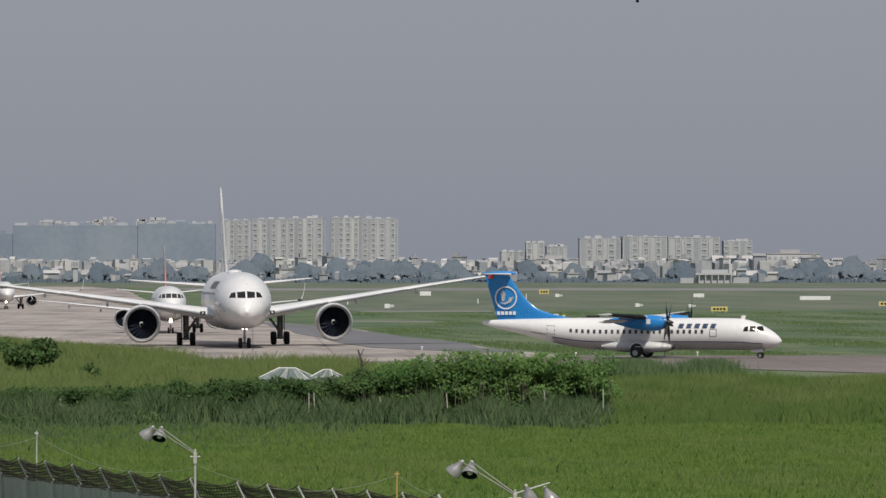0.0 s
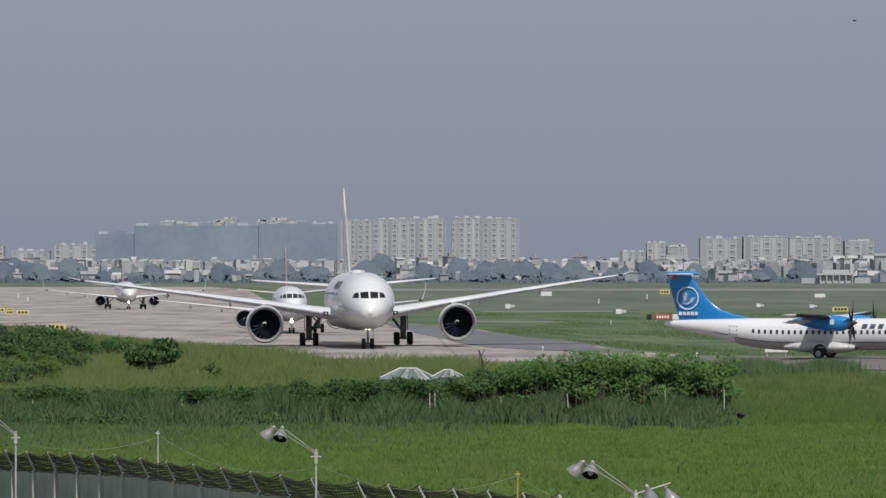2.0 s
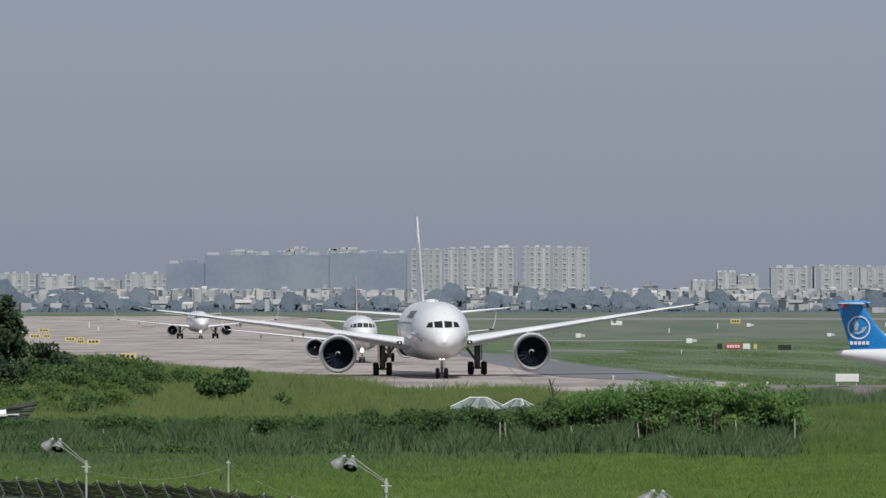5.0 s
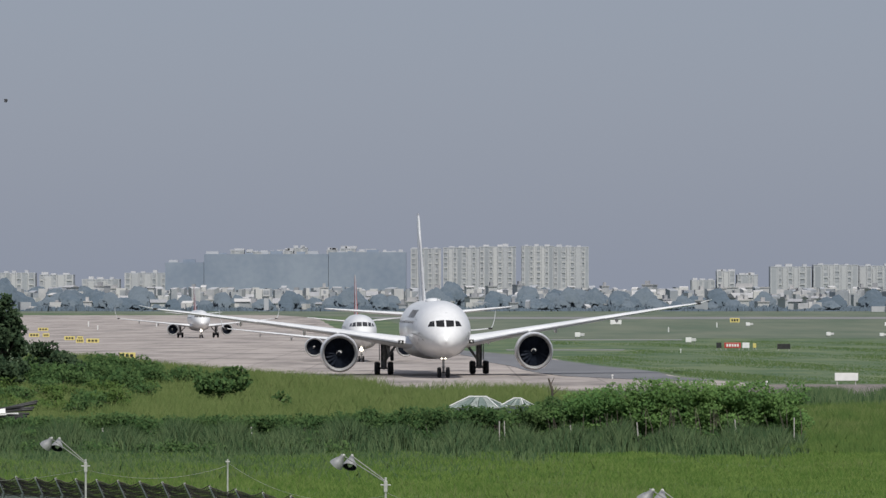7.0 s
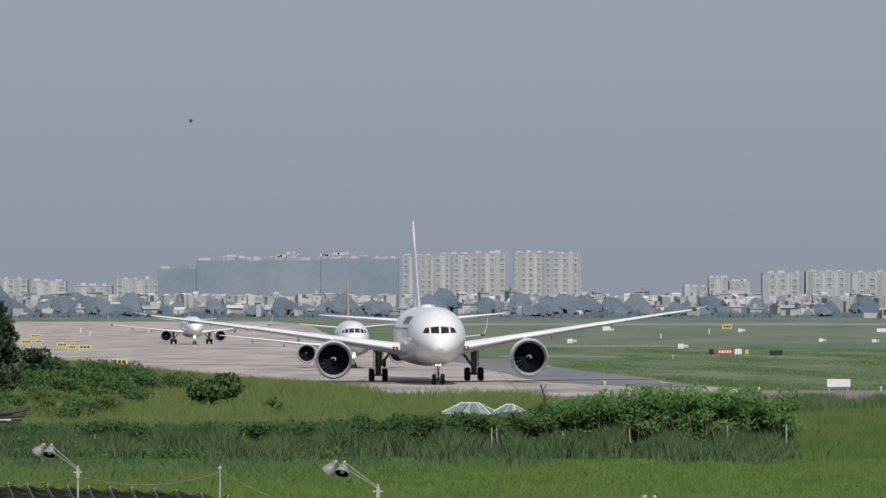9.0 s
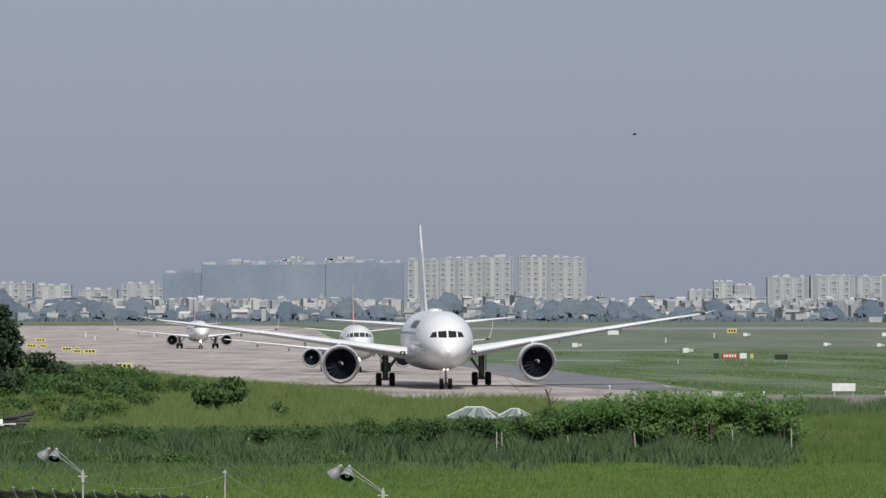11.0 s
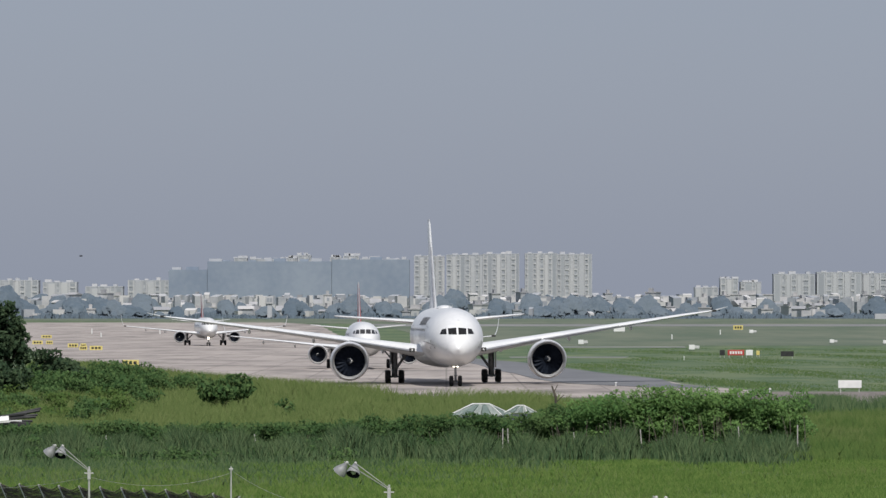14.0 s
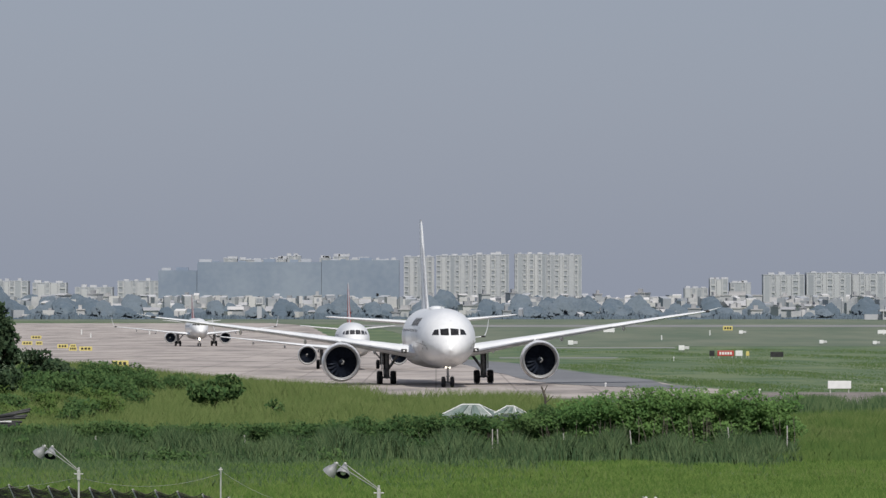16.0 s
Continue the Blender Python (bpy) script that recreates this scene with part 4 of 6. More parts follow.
# foreground field
bm = bmesh.new()
gx = [-40 + i * 5 for i in range(25)]
gy = [60 + i * 10 for i in range(22)]
fv = [[bm.verts.new((x, y, 0.03 + 0.05 * math.sin(x * 0.31 + y * 0.17))) for x in gx] for y in gy]
for r0, r1 in zip(fv, fv[1:]):
    for i in range(len(gx) - 1):
        bm.faces.new((r0[i], r0[i + 1], r1[i + 1], r1[i]))
thing("field", bm, SOIL, "unmown green field inside the boundary fence", "field", kind="structure")

n = 230000
fy = 142 + 118 * rng.uniform(0, 1, n) ** 0.8
fx = rng.uniform(-0.092, 0.132, n) * fy
patch = np.sin(fx * 0.9 + 1.7 * np.sin(fy * 0.21)) + np.sin(fy * 0.37 + fx * 0.3)
blades("field_grass", np.stack([fx, fy], 1), 0, (0.22 + 0.035 * patch)[:, None], 0.020, 0.6, GRASS, "bright green unmown field grass", "grass")
n = 17000
fy = 150 + 95 * rng.uniform(0, 1, n)
fx = rng.uniform(-0.092, 0.132, n) * fy
keep = np.sin(fx * 0.35 + 0.8 * np.sin(fy * 0.11)) + np.sin(fy * 0.13 + fx * 0.17) > rng.uniform(-0.6, 1.6, n)
blades("dry_field_grass", np.stack([fx, fy], 1)[keep], 0, 0.40, 0.016, 0.5, GRASS_TALL, "pale seeding stalks scattered through the field", "grass")
n = 44000
tx = rng.uniform(-28, 17.5, n)
ty = 265.0 - np.abs(rng.normal(size=n)) * (4.2 + 1.6 * np.sin(tx * 0.55) + 1.2 * np.sin(tx * 1.7 + 1))
hh = 0.22 * (np.sin(tx * 0.9 + 0.5 * ty) + np.sin(tx * 2.3)) + 1.18 - 0.1 * np.exp(-((tx - 10.5) / 2.2) ** 2)
hh = hh * np.clip((ty - 252) / 9, 0.35, 1.0)
for px in (2.9, 9.6, 17.1):
    hh = hh * (1 - 0.5 * np.exp(-((tx - px) / 0.5) ** 2))
blades("hedge_foot_grass", np.stack([tx, ty], 1), 0, np.maximum(0.3, hh)[:, None], 0.026, 0.35, GRASS_DARK, "tall dark rank grass along the hedge", "grass", 0.7)
n = 16000
tx = -27 + 34 * np.minimum(rng.uniform(0, 1, n), rng.uniform(0, 1, n))
blades("rank_patch", np.stack([tx, 260 - 44 * np.minimum(rng.uniform(0, 1, n), rng.uniform(0, 1, n))], 1), 0, 0.34, 0.022, 0.5, GRASS_DARK, "darker rank grass spreading into the field", "grass")
# leafy weeds among the grass
blobs = [(bx, 263.2 + rng.uniform(-1.2, 1.0), rng.uniform(0.15, 0.95), rng.uniform(0.35, 0.8), 0.5, rng.uniform(0.2, 0.42)) for bx in rng.uniform(-28, 17, 150)]
blobs += [(bx, rng.uniform(256, 263), rng.uniform(0.1, 0.5), rng.uniform(0.35, 0.8), 0.5, rng.uniform(0.2, 0.4)) for bx in rng.uniform(-28, -4, 110)]
ob = tagged(new("hedge_foot_weeds", leaf_mesh("weeds", blobs, 330, 0.10, LEAF_MID)), "low dark leafy weeds along the hedge's foot", "weeds", kind="stuff")
n = 9000
tx = np.where(rng.uniform(0, 1, n) < 0.6, rng.normal(26.2, 1.1, n), rng.normal(31.6, 0.9, n))
blades("reed_clump", np.stack([tx, rng.normal(372, 3.0, n)], 1), 0, 1.35, 0.03, 0.3, GRASS_DARK, "clumps of tall reedy weeds beside the worn taxiway", "grass")
n = 52000
ty = 258 + 100 * rng.uniform(0, 1, n)
tx = rng.uniform(0.062, 0.135, n) * ty
tuft = 0.62 + 0.22 * (np.sin(tx * 0.8 + 1.3 * np.sin(ty * 0.16)) + np.sin(ty * 0.23 + tx * 0.4))
blades("rough_grass", np.stack([tx, ty], 1), 0, np.maximum(0.2, tuft)[:, None], 0.024, 0.5, GRASS_RANK, "tall rank grass beyond the hedge's end", "grass")
n = 150000
ty = 285 + 205 * rng.uniform(0, 1, n)
tx = rng.uniform(-0.092, 0.135, n) * ty
edge = np.interp(ty, [285, 345, 365, 400, 446, 452, 475, 506], [99, 70, 16, 12, 8, -6, -12, -19])
keep = tx < edge - rng.uniform(0, 1.5, n)
blades("verge_grass", np.stack([tx, ty], 1)[keep], 0, (0.75 + 0.25 * np.sin(tx * 0.5 + np.sin(ty * 0.1) * 2))[keep][:, None], 0.026, 0.5, GRASS_TALL, "tall yellowish verge grass beside the taxiway", "grass")
n = 26000
ty = rng.uniform(440, 660, n)
off = rng.uniform(0, 9, n)
tx = np.interp(ty, [440, 475, 506, 533, 568, 593, 680], [-4, -11.5, -18.5, -23.5, -29.5, -33.5, -45.5]) - off
keep = tx > -0.092 * ty
blades("verge_weeds", np.stack([tx, ty], 1)[keep], 0, 1.25, 0.035, 0.45, GRASS_TALL, "weedy grass growing over the taxiway's edge", "grass")

# hedge: bushes side by side along the old fence line
HEDGE = [(-26, 1.75), (-22, 1.8), (-18.5, 1.8), (-15, 1.75), (-12, 1.82), (-9, 1.75), (-6, 1.85), (-3, 2.0), (0, 2.3), (3, 2.42), (5, 2.75), (7, 2.95), (9, 3.3), (10.6, 3.85), (12.5, 3.6), (14, 3.7), (15.4, 2.9), (16.6, 3.35)]


def hedge_bush(x, h, width, bright):
    """A dense skirt of small leaves below, rounded leafy heads on top; under the taller ones a gap with bare stems."""
    blobs = []
    low = 0.28 if bright else 0.45
    for i in range(int(13 + h * 6)):
        r = rng.uniform(0.30, 0.55)
        blobs.append((x + rng.uniform(-width / 2, width / 2), 267.0 + rng.uniform(-1.4, 1.4), h * rng.uniform(low, 0.82), r * 1.35, r, r * 0.75))
    for i in range(3 if bright else 2):
        r = rng.uniform(0.45, 0.8) if bright else rng.uniform(0.3, 0.5)
        blobs.append((x + rng.uniform(-width / 2, width / 2), 266.4 + rng.uniform(-0.8, 1.2), h - r * rng.uniform(0.6, 0.95), r * 1.15, r, r * 0.85))
    for i in range(7):
        blobs.append((x + rng.uniform(-width / 2, width / 2), 268.6 + rng.uniform(-0.4, 0.6), h * rng.uniform(0.15, 0.5), 0.7, 0.4, 0.45))
    me = leaf_mesh("bush", blobs, 760, 0.085, LEAF if bright else LEAF_MID, 0.9)
    ob = tagged(new("hedge_bush", me), "dense leafy green bush in the hedge" if not bright else "taller bright green creeper-covered bush in the hedge", "bush", "bushes of the hedge")
    stem = None
    for i in range(4 if bright else 3):
        m = pose(x + rng.uniform(-width / 2, width / 2), 264.6 + rng.uniform(-0.3, 1.5), 0, rng.uniform(-8, 8), rng.uniform(-14, 14), 0)
        if stem is None:
            bm = bmesh.new()
            rod(bm, (0, 0, 0), (0.05, 0, h * 0.35), 0.02, 0.016, 5)
            rod(bm, (0.05, 0, h * 0.35), (-0.04, 0, h * 0.62), 0.016, 0.008, 5)
            stem = part("stem", bm, DRY, ob, "dry brown stem", m=m)
        else:
            again(stem, m)


hx = np.array([p[0] for p in HEDGE])
hz = np.array([p[1] for p in HEDGE])
x = -26.0
while x < 16.9:
    h = float(np.interp(x, hx, hz)) * rng.uniform(0.88, 1.06)
    hedge_bush(x, h, 2.6 if x > 6 else 2.2, x > 6)
    x += 1.15

POST = surface("old_concrete_post", (0.36, 0.35, 0.31), (0.52, 0.50, 0.46), 2.0, 0.9)
for px, hgt, py in ((-9.25, 1.35, 262.6), (-5.6, 1.15, 262.4), (2.75, 1.65, 262.5), (3.05, 1.65, 262.5), (6.3, 1.45, 262.6), (9.6, 1.6, 262.6), (14.4, 1.75, 262.5), (17.1, 1.85, 261.6), (-16.6, 1.3, 262.6)):
    bm = bmesh.new()
    rod(bm, (0, 0, 0), (0.09 * math.sin(px * 3) - 0.08, 0, hgt * 0.95), 0.035, 0.03, 6)
    thing("fence_post", bm, POST, "old pale concrete fence post in the hedge", "post", "posts along the hedge", m=pose(px, py, 0))


def tree(name, x, y, h, spread, leaf, size, per, label, category, twigs=6):
    """A tapered trunk with limbs and an uneven crown."""
    top = tagged(new(name), label, category)
    top.matrix_basis = pose(x, y, ground_rise(y))
    bm = bmesh.new()
    rod(bm, (0, 0, -0.1), (0.1, 0, h * 0.45), 0.05 * h * 0.4, 0.03 * h * 0.4, 8)
    blobs = []
    for i in range(twigs):
        a = i * 2.4
        rr = spread * rng.uniform(0.25, 0.75)
        zz = h * rng.uniform(0.35, 0.88) * (1 - 0.25 * rr / spread)
        ex, ey = rr * math.cos(a), rr * math.sin(a)
        rod(bm, (0.05, 0, h * rng.uniform(0.15, 0.4)), (ex, ey, zz), 0.02 * h * 0.4, 0.006 * h, 6)
        for j in range(3):
            r = spread * rng.uniform(0.22, 0.4)
            blobs.append((ex + rng.uniform(-1, 1) * spread * 0.25, ey + rng.uniform(-1, 1) * spread * 0.25, zz + rng.uniform(-0.1, 0.1) * h, r, r, r * 0.8))
    part("trunk", bm, BARK, top, "brown trunk and limbs")
    if leaf == LEAF_HAZED:
        # seen from two kilometres: broad leafy masses with loose sprays at the outline
        bm = bmesh.new()
        heap = [(0, 0, h * 0.50, spread * 0.62, spread * 0.62, h * 0.44), (spread * 0.4, 0.5, h * 0.36, spread * 0.55, spread * 0.55, h * 0.36), (-spread * 0.45, -0.4, h * 0.33, spread * 0.55, spread * 0.55, h * 0.34)]
        for bx, by, bz, a, b, c in heap:
            at = Vector((bx, by, bz))
            made = bmesh.ops.create_icosphere(bm, subdivisions=4, radius=1.0)
            for v in made["verts"]:
                d = v.co.normalized()
                k = 1.0 + 0.22 * noise.noise(d * 1.8 + at) + 0.12 * noise.noise(d * 4.5 + at * 2)
                v.co = at + Vector((d.x * a, d.y * b, d.z * c)) * k
        me = bpy.data.meshes.new("crown")
        bm.normal_update()
        bm.to_mesh(me)
        bm.free()
        me.materials.append(leaf)
        co = np.array([v.co[:] for v in me.vertices])
        soft_normals(me, (co - np.array([0, 0, h * 0.3])) / np.array([spread, spread, h]) * 0.35 + np.array([0, 0, 0.9]) + rng.normal(size=co.shape) * 0.1)
    else:
        me = leaf_mesh("crown", blobs, per, size, leaf)
    c = new("crown", me)
    c.parent = top
    return top


tree("broadleaf_tree", -37.0, 452, 9.0, 2.2, LEAF_DARK, 0.20, 330, "dark green leafy tree at the field's edge", "tree", 20)
tree("broadleaf_tree", -39.6, 446, 6.4, 2.6, LEAF_DARK, 0.20, 330, "dark green leafy tree at the field's edge", "tree", 12)
tree("shrub", -33.0, 458, 5.0, 2.2, LEAF_DARK, 0.2, 220, "rounded dark green shrub beside the taller tree", "shrub", 10)
tree("shrub", -36.5, 440, 3.2, 2.4, LEAF_DARK, 0.2, 220, "low dark green shrub under the trees", "shrub", 9)
tree("shrub", -16.2, 394, 3.1, 1.9, LEAF_MID, 0.2, 190, "rounded leafy shrub in the verge grass", "shrub", 10)
tree("shrub", -10.8, 361, 1.6, 0.9, LEAF_MID, 0.15, 120, "small straggling shrub in the verge grass", "shrub", 5)
for sx, sy, sh, ss in ((-27.0, 470, 2.6, 2.2), (-29.5, 480, 3.0, 2.4), (-24.5, 455, 2.0, 2.0), (-31.5, 445, 2.2, 2.2), (-25.5, 430, 1.7, 1.8), (-28.5, 500, 2.4, 2.0)):
    tree("shrub", sx, sy, sh, ss, LEAF_MID, 0.15, 190, "overgrown weedy shrub on the verge", "shrub", 8)
for i in range(40):
    sy = rng.uniform(330, 500)
    tree("weed_clump", sy * rng.uniform(-0.086, -0.055), sy, rng.uniform(1.0, 2.0), rng.uniform(0.9, 2.0), LEAF_MID if i % 3 else GRASS_RANK, 0.13, 170, "low leafy weeds among the verge grass", "weeds", 6)
for sx, sy, sh, ss in ((-33.5, 472, 2.7, 2.6), (-31.2, 488, 3.1, 2.8), (-35.6, 482, 3.0, 2.6), (-29.0, 462, 2.4, 2.4), (-26.8, 448, 2.0, 2.2), (-32.4, 452, 2.2, 2.4), (-22.6, 470, 1.9, 2.2), (-37.0, 470, 2.6, 2.4)):
    tree("shrub", sx, sy, sh, ss, LEAF_MID, 0.15, 200, "overgrown weedy shrub on the verge", "shrub", 8)
# tufts and coarse patches on the airfield beyond the taxiways
n = 80000
ty = 490 + 560 * rng.uniform(0, 1, n) ** 1.3
tx = rng.uniform(0, 0.14, n) * ty
shore = np.interp(ty, [490, 506, 538, 568, 673, 730, 826, 856, 1050], [31, 28, 24.5, 24, 17, 14.5, 30, 30, 12])
lump = np.sin(tx * 0.33 + 1.5 * np.sin(ty * 0.021)) + np.sin(ty * 0.043 + tx * 0.13) + 0.6 * np.sin(tx * 1.3 + ty * 0.09)
keep = (tx > shore) & (lump + rng.uniform(-1.6, 1.6, n) > 0.2)
blades("airfield_tufts", np.stack([tx, ty], 1)[keep], 0, np.clip(0.10 + 0.07 * lump, 0.04, 0.35)[keep][:, None], 0.06, 0.8, GRASS_TUFT, "rough tufts of airfield grass in patches", "grass", 0.25)
# bare sapling behind the hedge
bm = bmesh.new()
rod(bm, (0, 0, 0), (0.1, 0, 2.7), 0.09, 0.07, 6)
rod(bm, (0.1, 0, 2.6), (-0.12, 0, 3.25), 0.08, 0.05, 6)
rod(bm, (0.05, 0, 2.3), (0.55, 0, 2.75), 0.035, 0.02, 6)
rod(bm, (0.0, 0, 2.9), (0.2, 0, 3.3), 0.04, 0.02, 6)
sap = thing("dead_sapling", bm, BARK, "bare dark broken sapling behind the hedge", "sapling", m=pose(5.85, 292, 0))


# sheds behind the hedge
def shed(x, y, w, ridge, eave, turn, label):
    """A small shed under a hipped roof of loose overlapping sheets."""
    top = group_of("shed", label, "shed", pose(x, y, 0, 0, 0, turn))
    d = w * 0.8
    bm = bmesh.new()
    box(bm, -w / 2 + 0.2, w / 2 - 0.2, -d / 2 + 0.2, d / 2 - 0.2, 0, eave - 0.05)
    part("wall", bm, PLASTER_DIM, top)
    top_half = w * 0.17
    for face, (half, deep, k) in enumerate(((w / 2, d / 2, 5), (d / 2, w / 2, 3), (w / 2, d / 2, 5), (d / 2, w / 2, 3))):
        crest = top_half if face % 2 == 0 else 0.02
        inner = 0.02 if face % 2 == 0 else top_half
        for i in range(k):
            u, v = -1 + 2 * i / k + 0.02, -1 + 2 * (i + 1) / k - 0.02
            lift = 0.025 * (i % 2)
            bm = bmesh.new()
            bm.faces.new([bm.verts.new(p) for p in ((half * u, -deep, eave + lift), (half * v, -deep, eave + lift), (crest * v, -inner, ridge + lift), (crest * u, -inner, ridge + lift))])
            bmesh.ops.solidify(bm, geom=bm.faces[:], thickness=0.015)
            part("roof_sheet", bm, SHEET, top, "pale green roofing sheet", m=pose(0, 0, 0, 0, 0, 90 * face))
    for sx in (1, -1):
        for sy in (1, -1):
            bm = bmesh.new()
            rod(bm, (sx * w / 2, sy * d / 2, eave + 0.03), (sx * top_half, 0, ridge + 0.04), 0.03, n=6)
            part("hip_strip", bm, SIGNWHITE, top, "white hip strip")
    bm = bmesh.new()
    rod(bm, (-top_half, 0, ridge + 0.04), (top_half, 0, ridge + 0.04), 0.04, n=8)
    part("ridge_cap", bm, SIGNWHITE, top, "white ridge cap")
    return top


SHEET = surface("roofing_sheet", (0.27, 0.34, 0.31), (0.50, 0.54, 0.51), 1.5, 0.5, each=0.7)
shed(1.95, 303, 3.0, 2.03, 1.45, -14, "small shed with a pale green sheet roof behind the hedge")
shed(4.15, 300, 1.45, 1.99, 1.62, -30, "smaller shed with a pale green sheet roof")

# heap of long sheets and pipes
heap = group_of("scrap_heap", "heap of pale sheets and dark pipes among the bushes", "scrap heap", pose(-23.2, 285, -0.15))
for i in range(9):
    bm = bmesh.new()
    z = 1.58 + 0.06 * i
    if i % 3 == 0:
        box(bm, -1.6, 1.0 - 0.05 * i, -0.3 + 0.05 * i, 0.1 + 0.05 * i, -0.05, 0.05, 0.01)
        part("sheet", bm, SIGNWHITE if i == 0 else BLACK, heap, "metal sheet", m=pose(0.1 * i - 0.3, 0, z, 0, -3 - 0.4 * i, 4 * i))
    else:
        rod(bm, (-1.6, 0, 0), (1.3, 0, 0), 0.07, n=10)
        part("pipe", bm, BLACK, heap, "dark pipe", True, pose(0.08 * i - 0.2, -0.3 + 0.1 * i, z - 0.05, 0, 6 - 2.2 * i, 5 * i - 15))
bm = bmesh.new()
box(bm, -1.2, 0.05, -0.03, 0.03, -0.14, 0.14, 0.01)
part("sheet", bm, SIGNWHITE, heap, "pale sheet leaning on the heap", m=pose(0, -0.75, 1.78, -25, -6, 0))
bm = bmesh.new()
box(bm, -1.6, 1.1, -0.5, 0.5, 0, 1.5, 0.03)
part("crate", bm, BLACK, heap, "dark timber base")


# ---------------------------------------------------------------- boundary fence, lamps, wires
SHEETWALL = surface("weathered_wall", (0.44, 0.465, 0.445), (0.58, 0.59, 0.56), 0.8, 0.8, stretch=(1, 1, 0.25), bump=0.01)
NET = surface("rusty_wire", (0.045, 0.035, 0.03), (0.10, 0.08, 0.065), 4.0, 0.8, 0.2)
GALV = surface("galvanised", (0.40, 0.40, 0.38), (0.56, 0.56, 0.52), 3.0, 0.5, 0.1)
ARM = surface("dull_steel_tube", (0.26, 0.26, 0.25), (0.38, 0.38, 0.36), 3.0, 0.5, 0.2)
LAMPSHADE = surface("lamp_enamel", (0.22, 0.22, 0.22), (0.34, 0.34, 0.335), 3.0, 0.35, 0.3)
FENCE = [(-14.6, 152.0, -0.42), (-12.05, 146.0, -0.30), (-6.17, 131.2, 0.0), (-0.90, 115.0, 0.0), (1.06, 111.5, 0.0), (2.80, 108.7, 0.0), (5.6, 104.2, 0.0)]
flen = [0.0]
for (a, b, _), (c, d, _) in zip(FENCE, FENCE[1:]):
    flen.append(flen[-1] + math.hypot(c - a, d - b))


def along(s):
    return tuple(float(np.interp(s, flen, [p[k] for p in FENCE])) for k in range(3))


fence = group_of("boundary_fence", "grey-green sheet boundary fence topped by angled brackets and rusty wire netting", "fence")
s = 0.0
step = 1.75
brackets = []
while s < flen[-1] - 2.2:
    step = 1.75 if s < flen[2] else (2.3 if s < flen[3] else 1.3)
    (xa, ya, za), (xb, yb, zb) = along(s), along(s + step)
    ang = math.degrees(math.atan2(yb - ya, xb - xa))
    L = math.hypot(xb - xa, yb - ya)
    bm = bmesh.new()
    k = 12
    ring = []
    for i in range(k + 1):
        u = L * i / k
        off = 0.025 * (i % 2)
        ring.append([(u, off, 0.0), (u, off, 2.45)])
    loft(bm, ring, closed=False)
    bmesh.ops.solidify(bm, geom=bm.faces[:], thickness=0.01)
    part("panel", bm, SHEETWALL, fence, "weathered ribbed sheet panel", m=pose(xa, ya, za, 0, 0, ang))
    bm = bmesh.new()
    box(bm, -0.03, 0.03, -0.08, -0.03, 0, 2.46, 0.006)
    part("post", bm, SHEETWALL, fence, "", m=pose(xa, ya, za, 0, 0, ang))
    bm = bmesh.new()
    rod(bm, (0, 0, 2.45), (-0.24, 0.30, 2.92), 0.032, 0.028, 6)
    part("bracket", bm, GALV, fence, "pale angled bracket", m=pose(xa, ya, za))
    brackets.append((xa, ya, za))
    s += step
for (xa, ya, za), (xb, yb, zb) in zip(brackets, brackets[1:]):
    bm = bmesh.new()
    for w in range(9):
        u = w / 8
        q = 7
        for i in range(q):
            pts = []
            for t in (i / q, (i + 1) / q):
                sag = 0.10 * math.sin(math.pi * t) * u + 0.02 * math.sin(9 * t + w)
                pts.append((xa + (xb - xa) * t - 0.24 * u, ya + (yb - ya) * t + 0.30 * u, 2.43 + za + 0.50 * u - sag))
            rod(bm, pts[0], pts[1], 0.011, n=4)
    for i in range(16):
        t = i / 16
        for lean in (0.1, -0.1):
            pts = []
            for u in (0, 1):
                tt = min(1, max(0, t + lean * u))
                sag = 0.10 * math.sin(math.pi * tt) * u
                pts.append((xa + (xb - xa) * tt - 0.24 * u, ya + (yb - ya) * tt + 0.30 * u, 2.43 + za + 0.50 * u - sag))
            rod(bm, pts[0], pts[1], 0.010, n=4)
    part("netting", bm, NET, fence, "rusty wire netting")


def bell(parent, x, y, z, tilt, turn):
    bm = bmesh.new()
    n = 20
    prof = [(0.03, 0.13), (0.05, 0.09), (0.065, 0.05), (0.10, 0.0), (0.13, -0.07), (0.14, -0.12), (0.134, -0.12)]
    loft(bm, [[(r * math.cos(2 * math.pi * i / n), r * math.sin(2 * math.pi * i / n), h) for i in range(n)] for r, h in prof], caps=False)
    sh = part("shade", bm, LAMPSHADE, parent, "grey enamel bell shade", True, pose(x, y, z, tilt, turn, 0))
    bm = bmesh.new()
    loft(bm, [[(r * math.cos(2 * math.pi * i / n), r * math.sin(2 * math.pi * i / n), h) for i in range(n)] for r, h in ((0.133, -0.119), (0.122, -0.065), (0.09, 0.0), (0.02, 0.03))], caps=False)
    # Shade inside the bell is put into the lining's near-black colour.
    part("lining", bm, DARK, sh, "lining coloured dark for the shade inside", True)
    bm = bmesh.new()
    bmesh.ops.create_uvsphere(bm, u_segments=10, v_segments=6, radius=0.055)
    part("bulb", bm, SIGNWHITE, sh, "unlit bulb", True, pose(0, 0, -0.06))
    bm = bmesh.new()
    bmesh.ops.create_uvsphere(bm, u_segments=10, v_segments=6, radius=0.032)
    part("cap", bm, GALV, sh, "pale cap", True, pose(0, 0, 0.14))


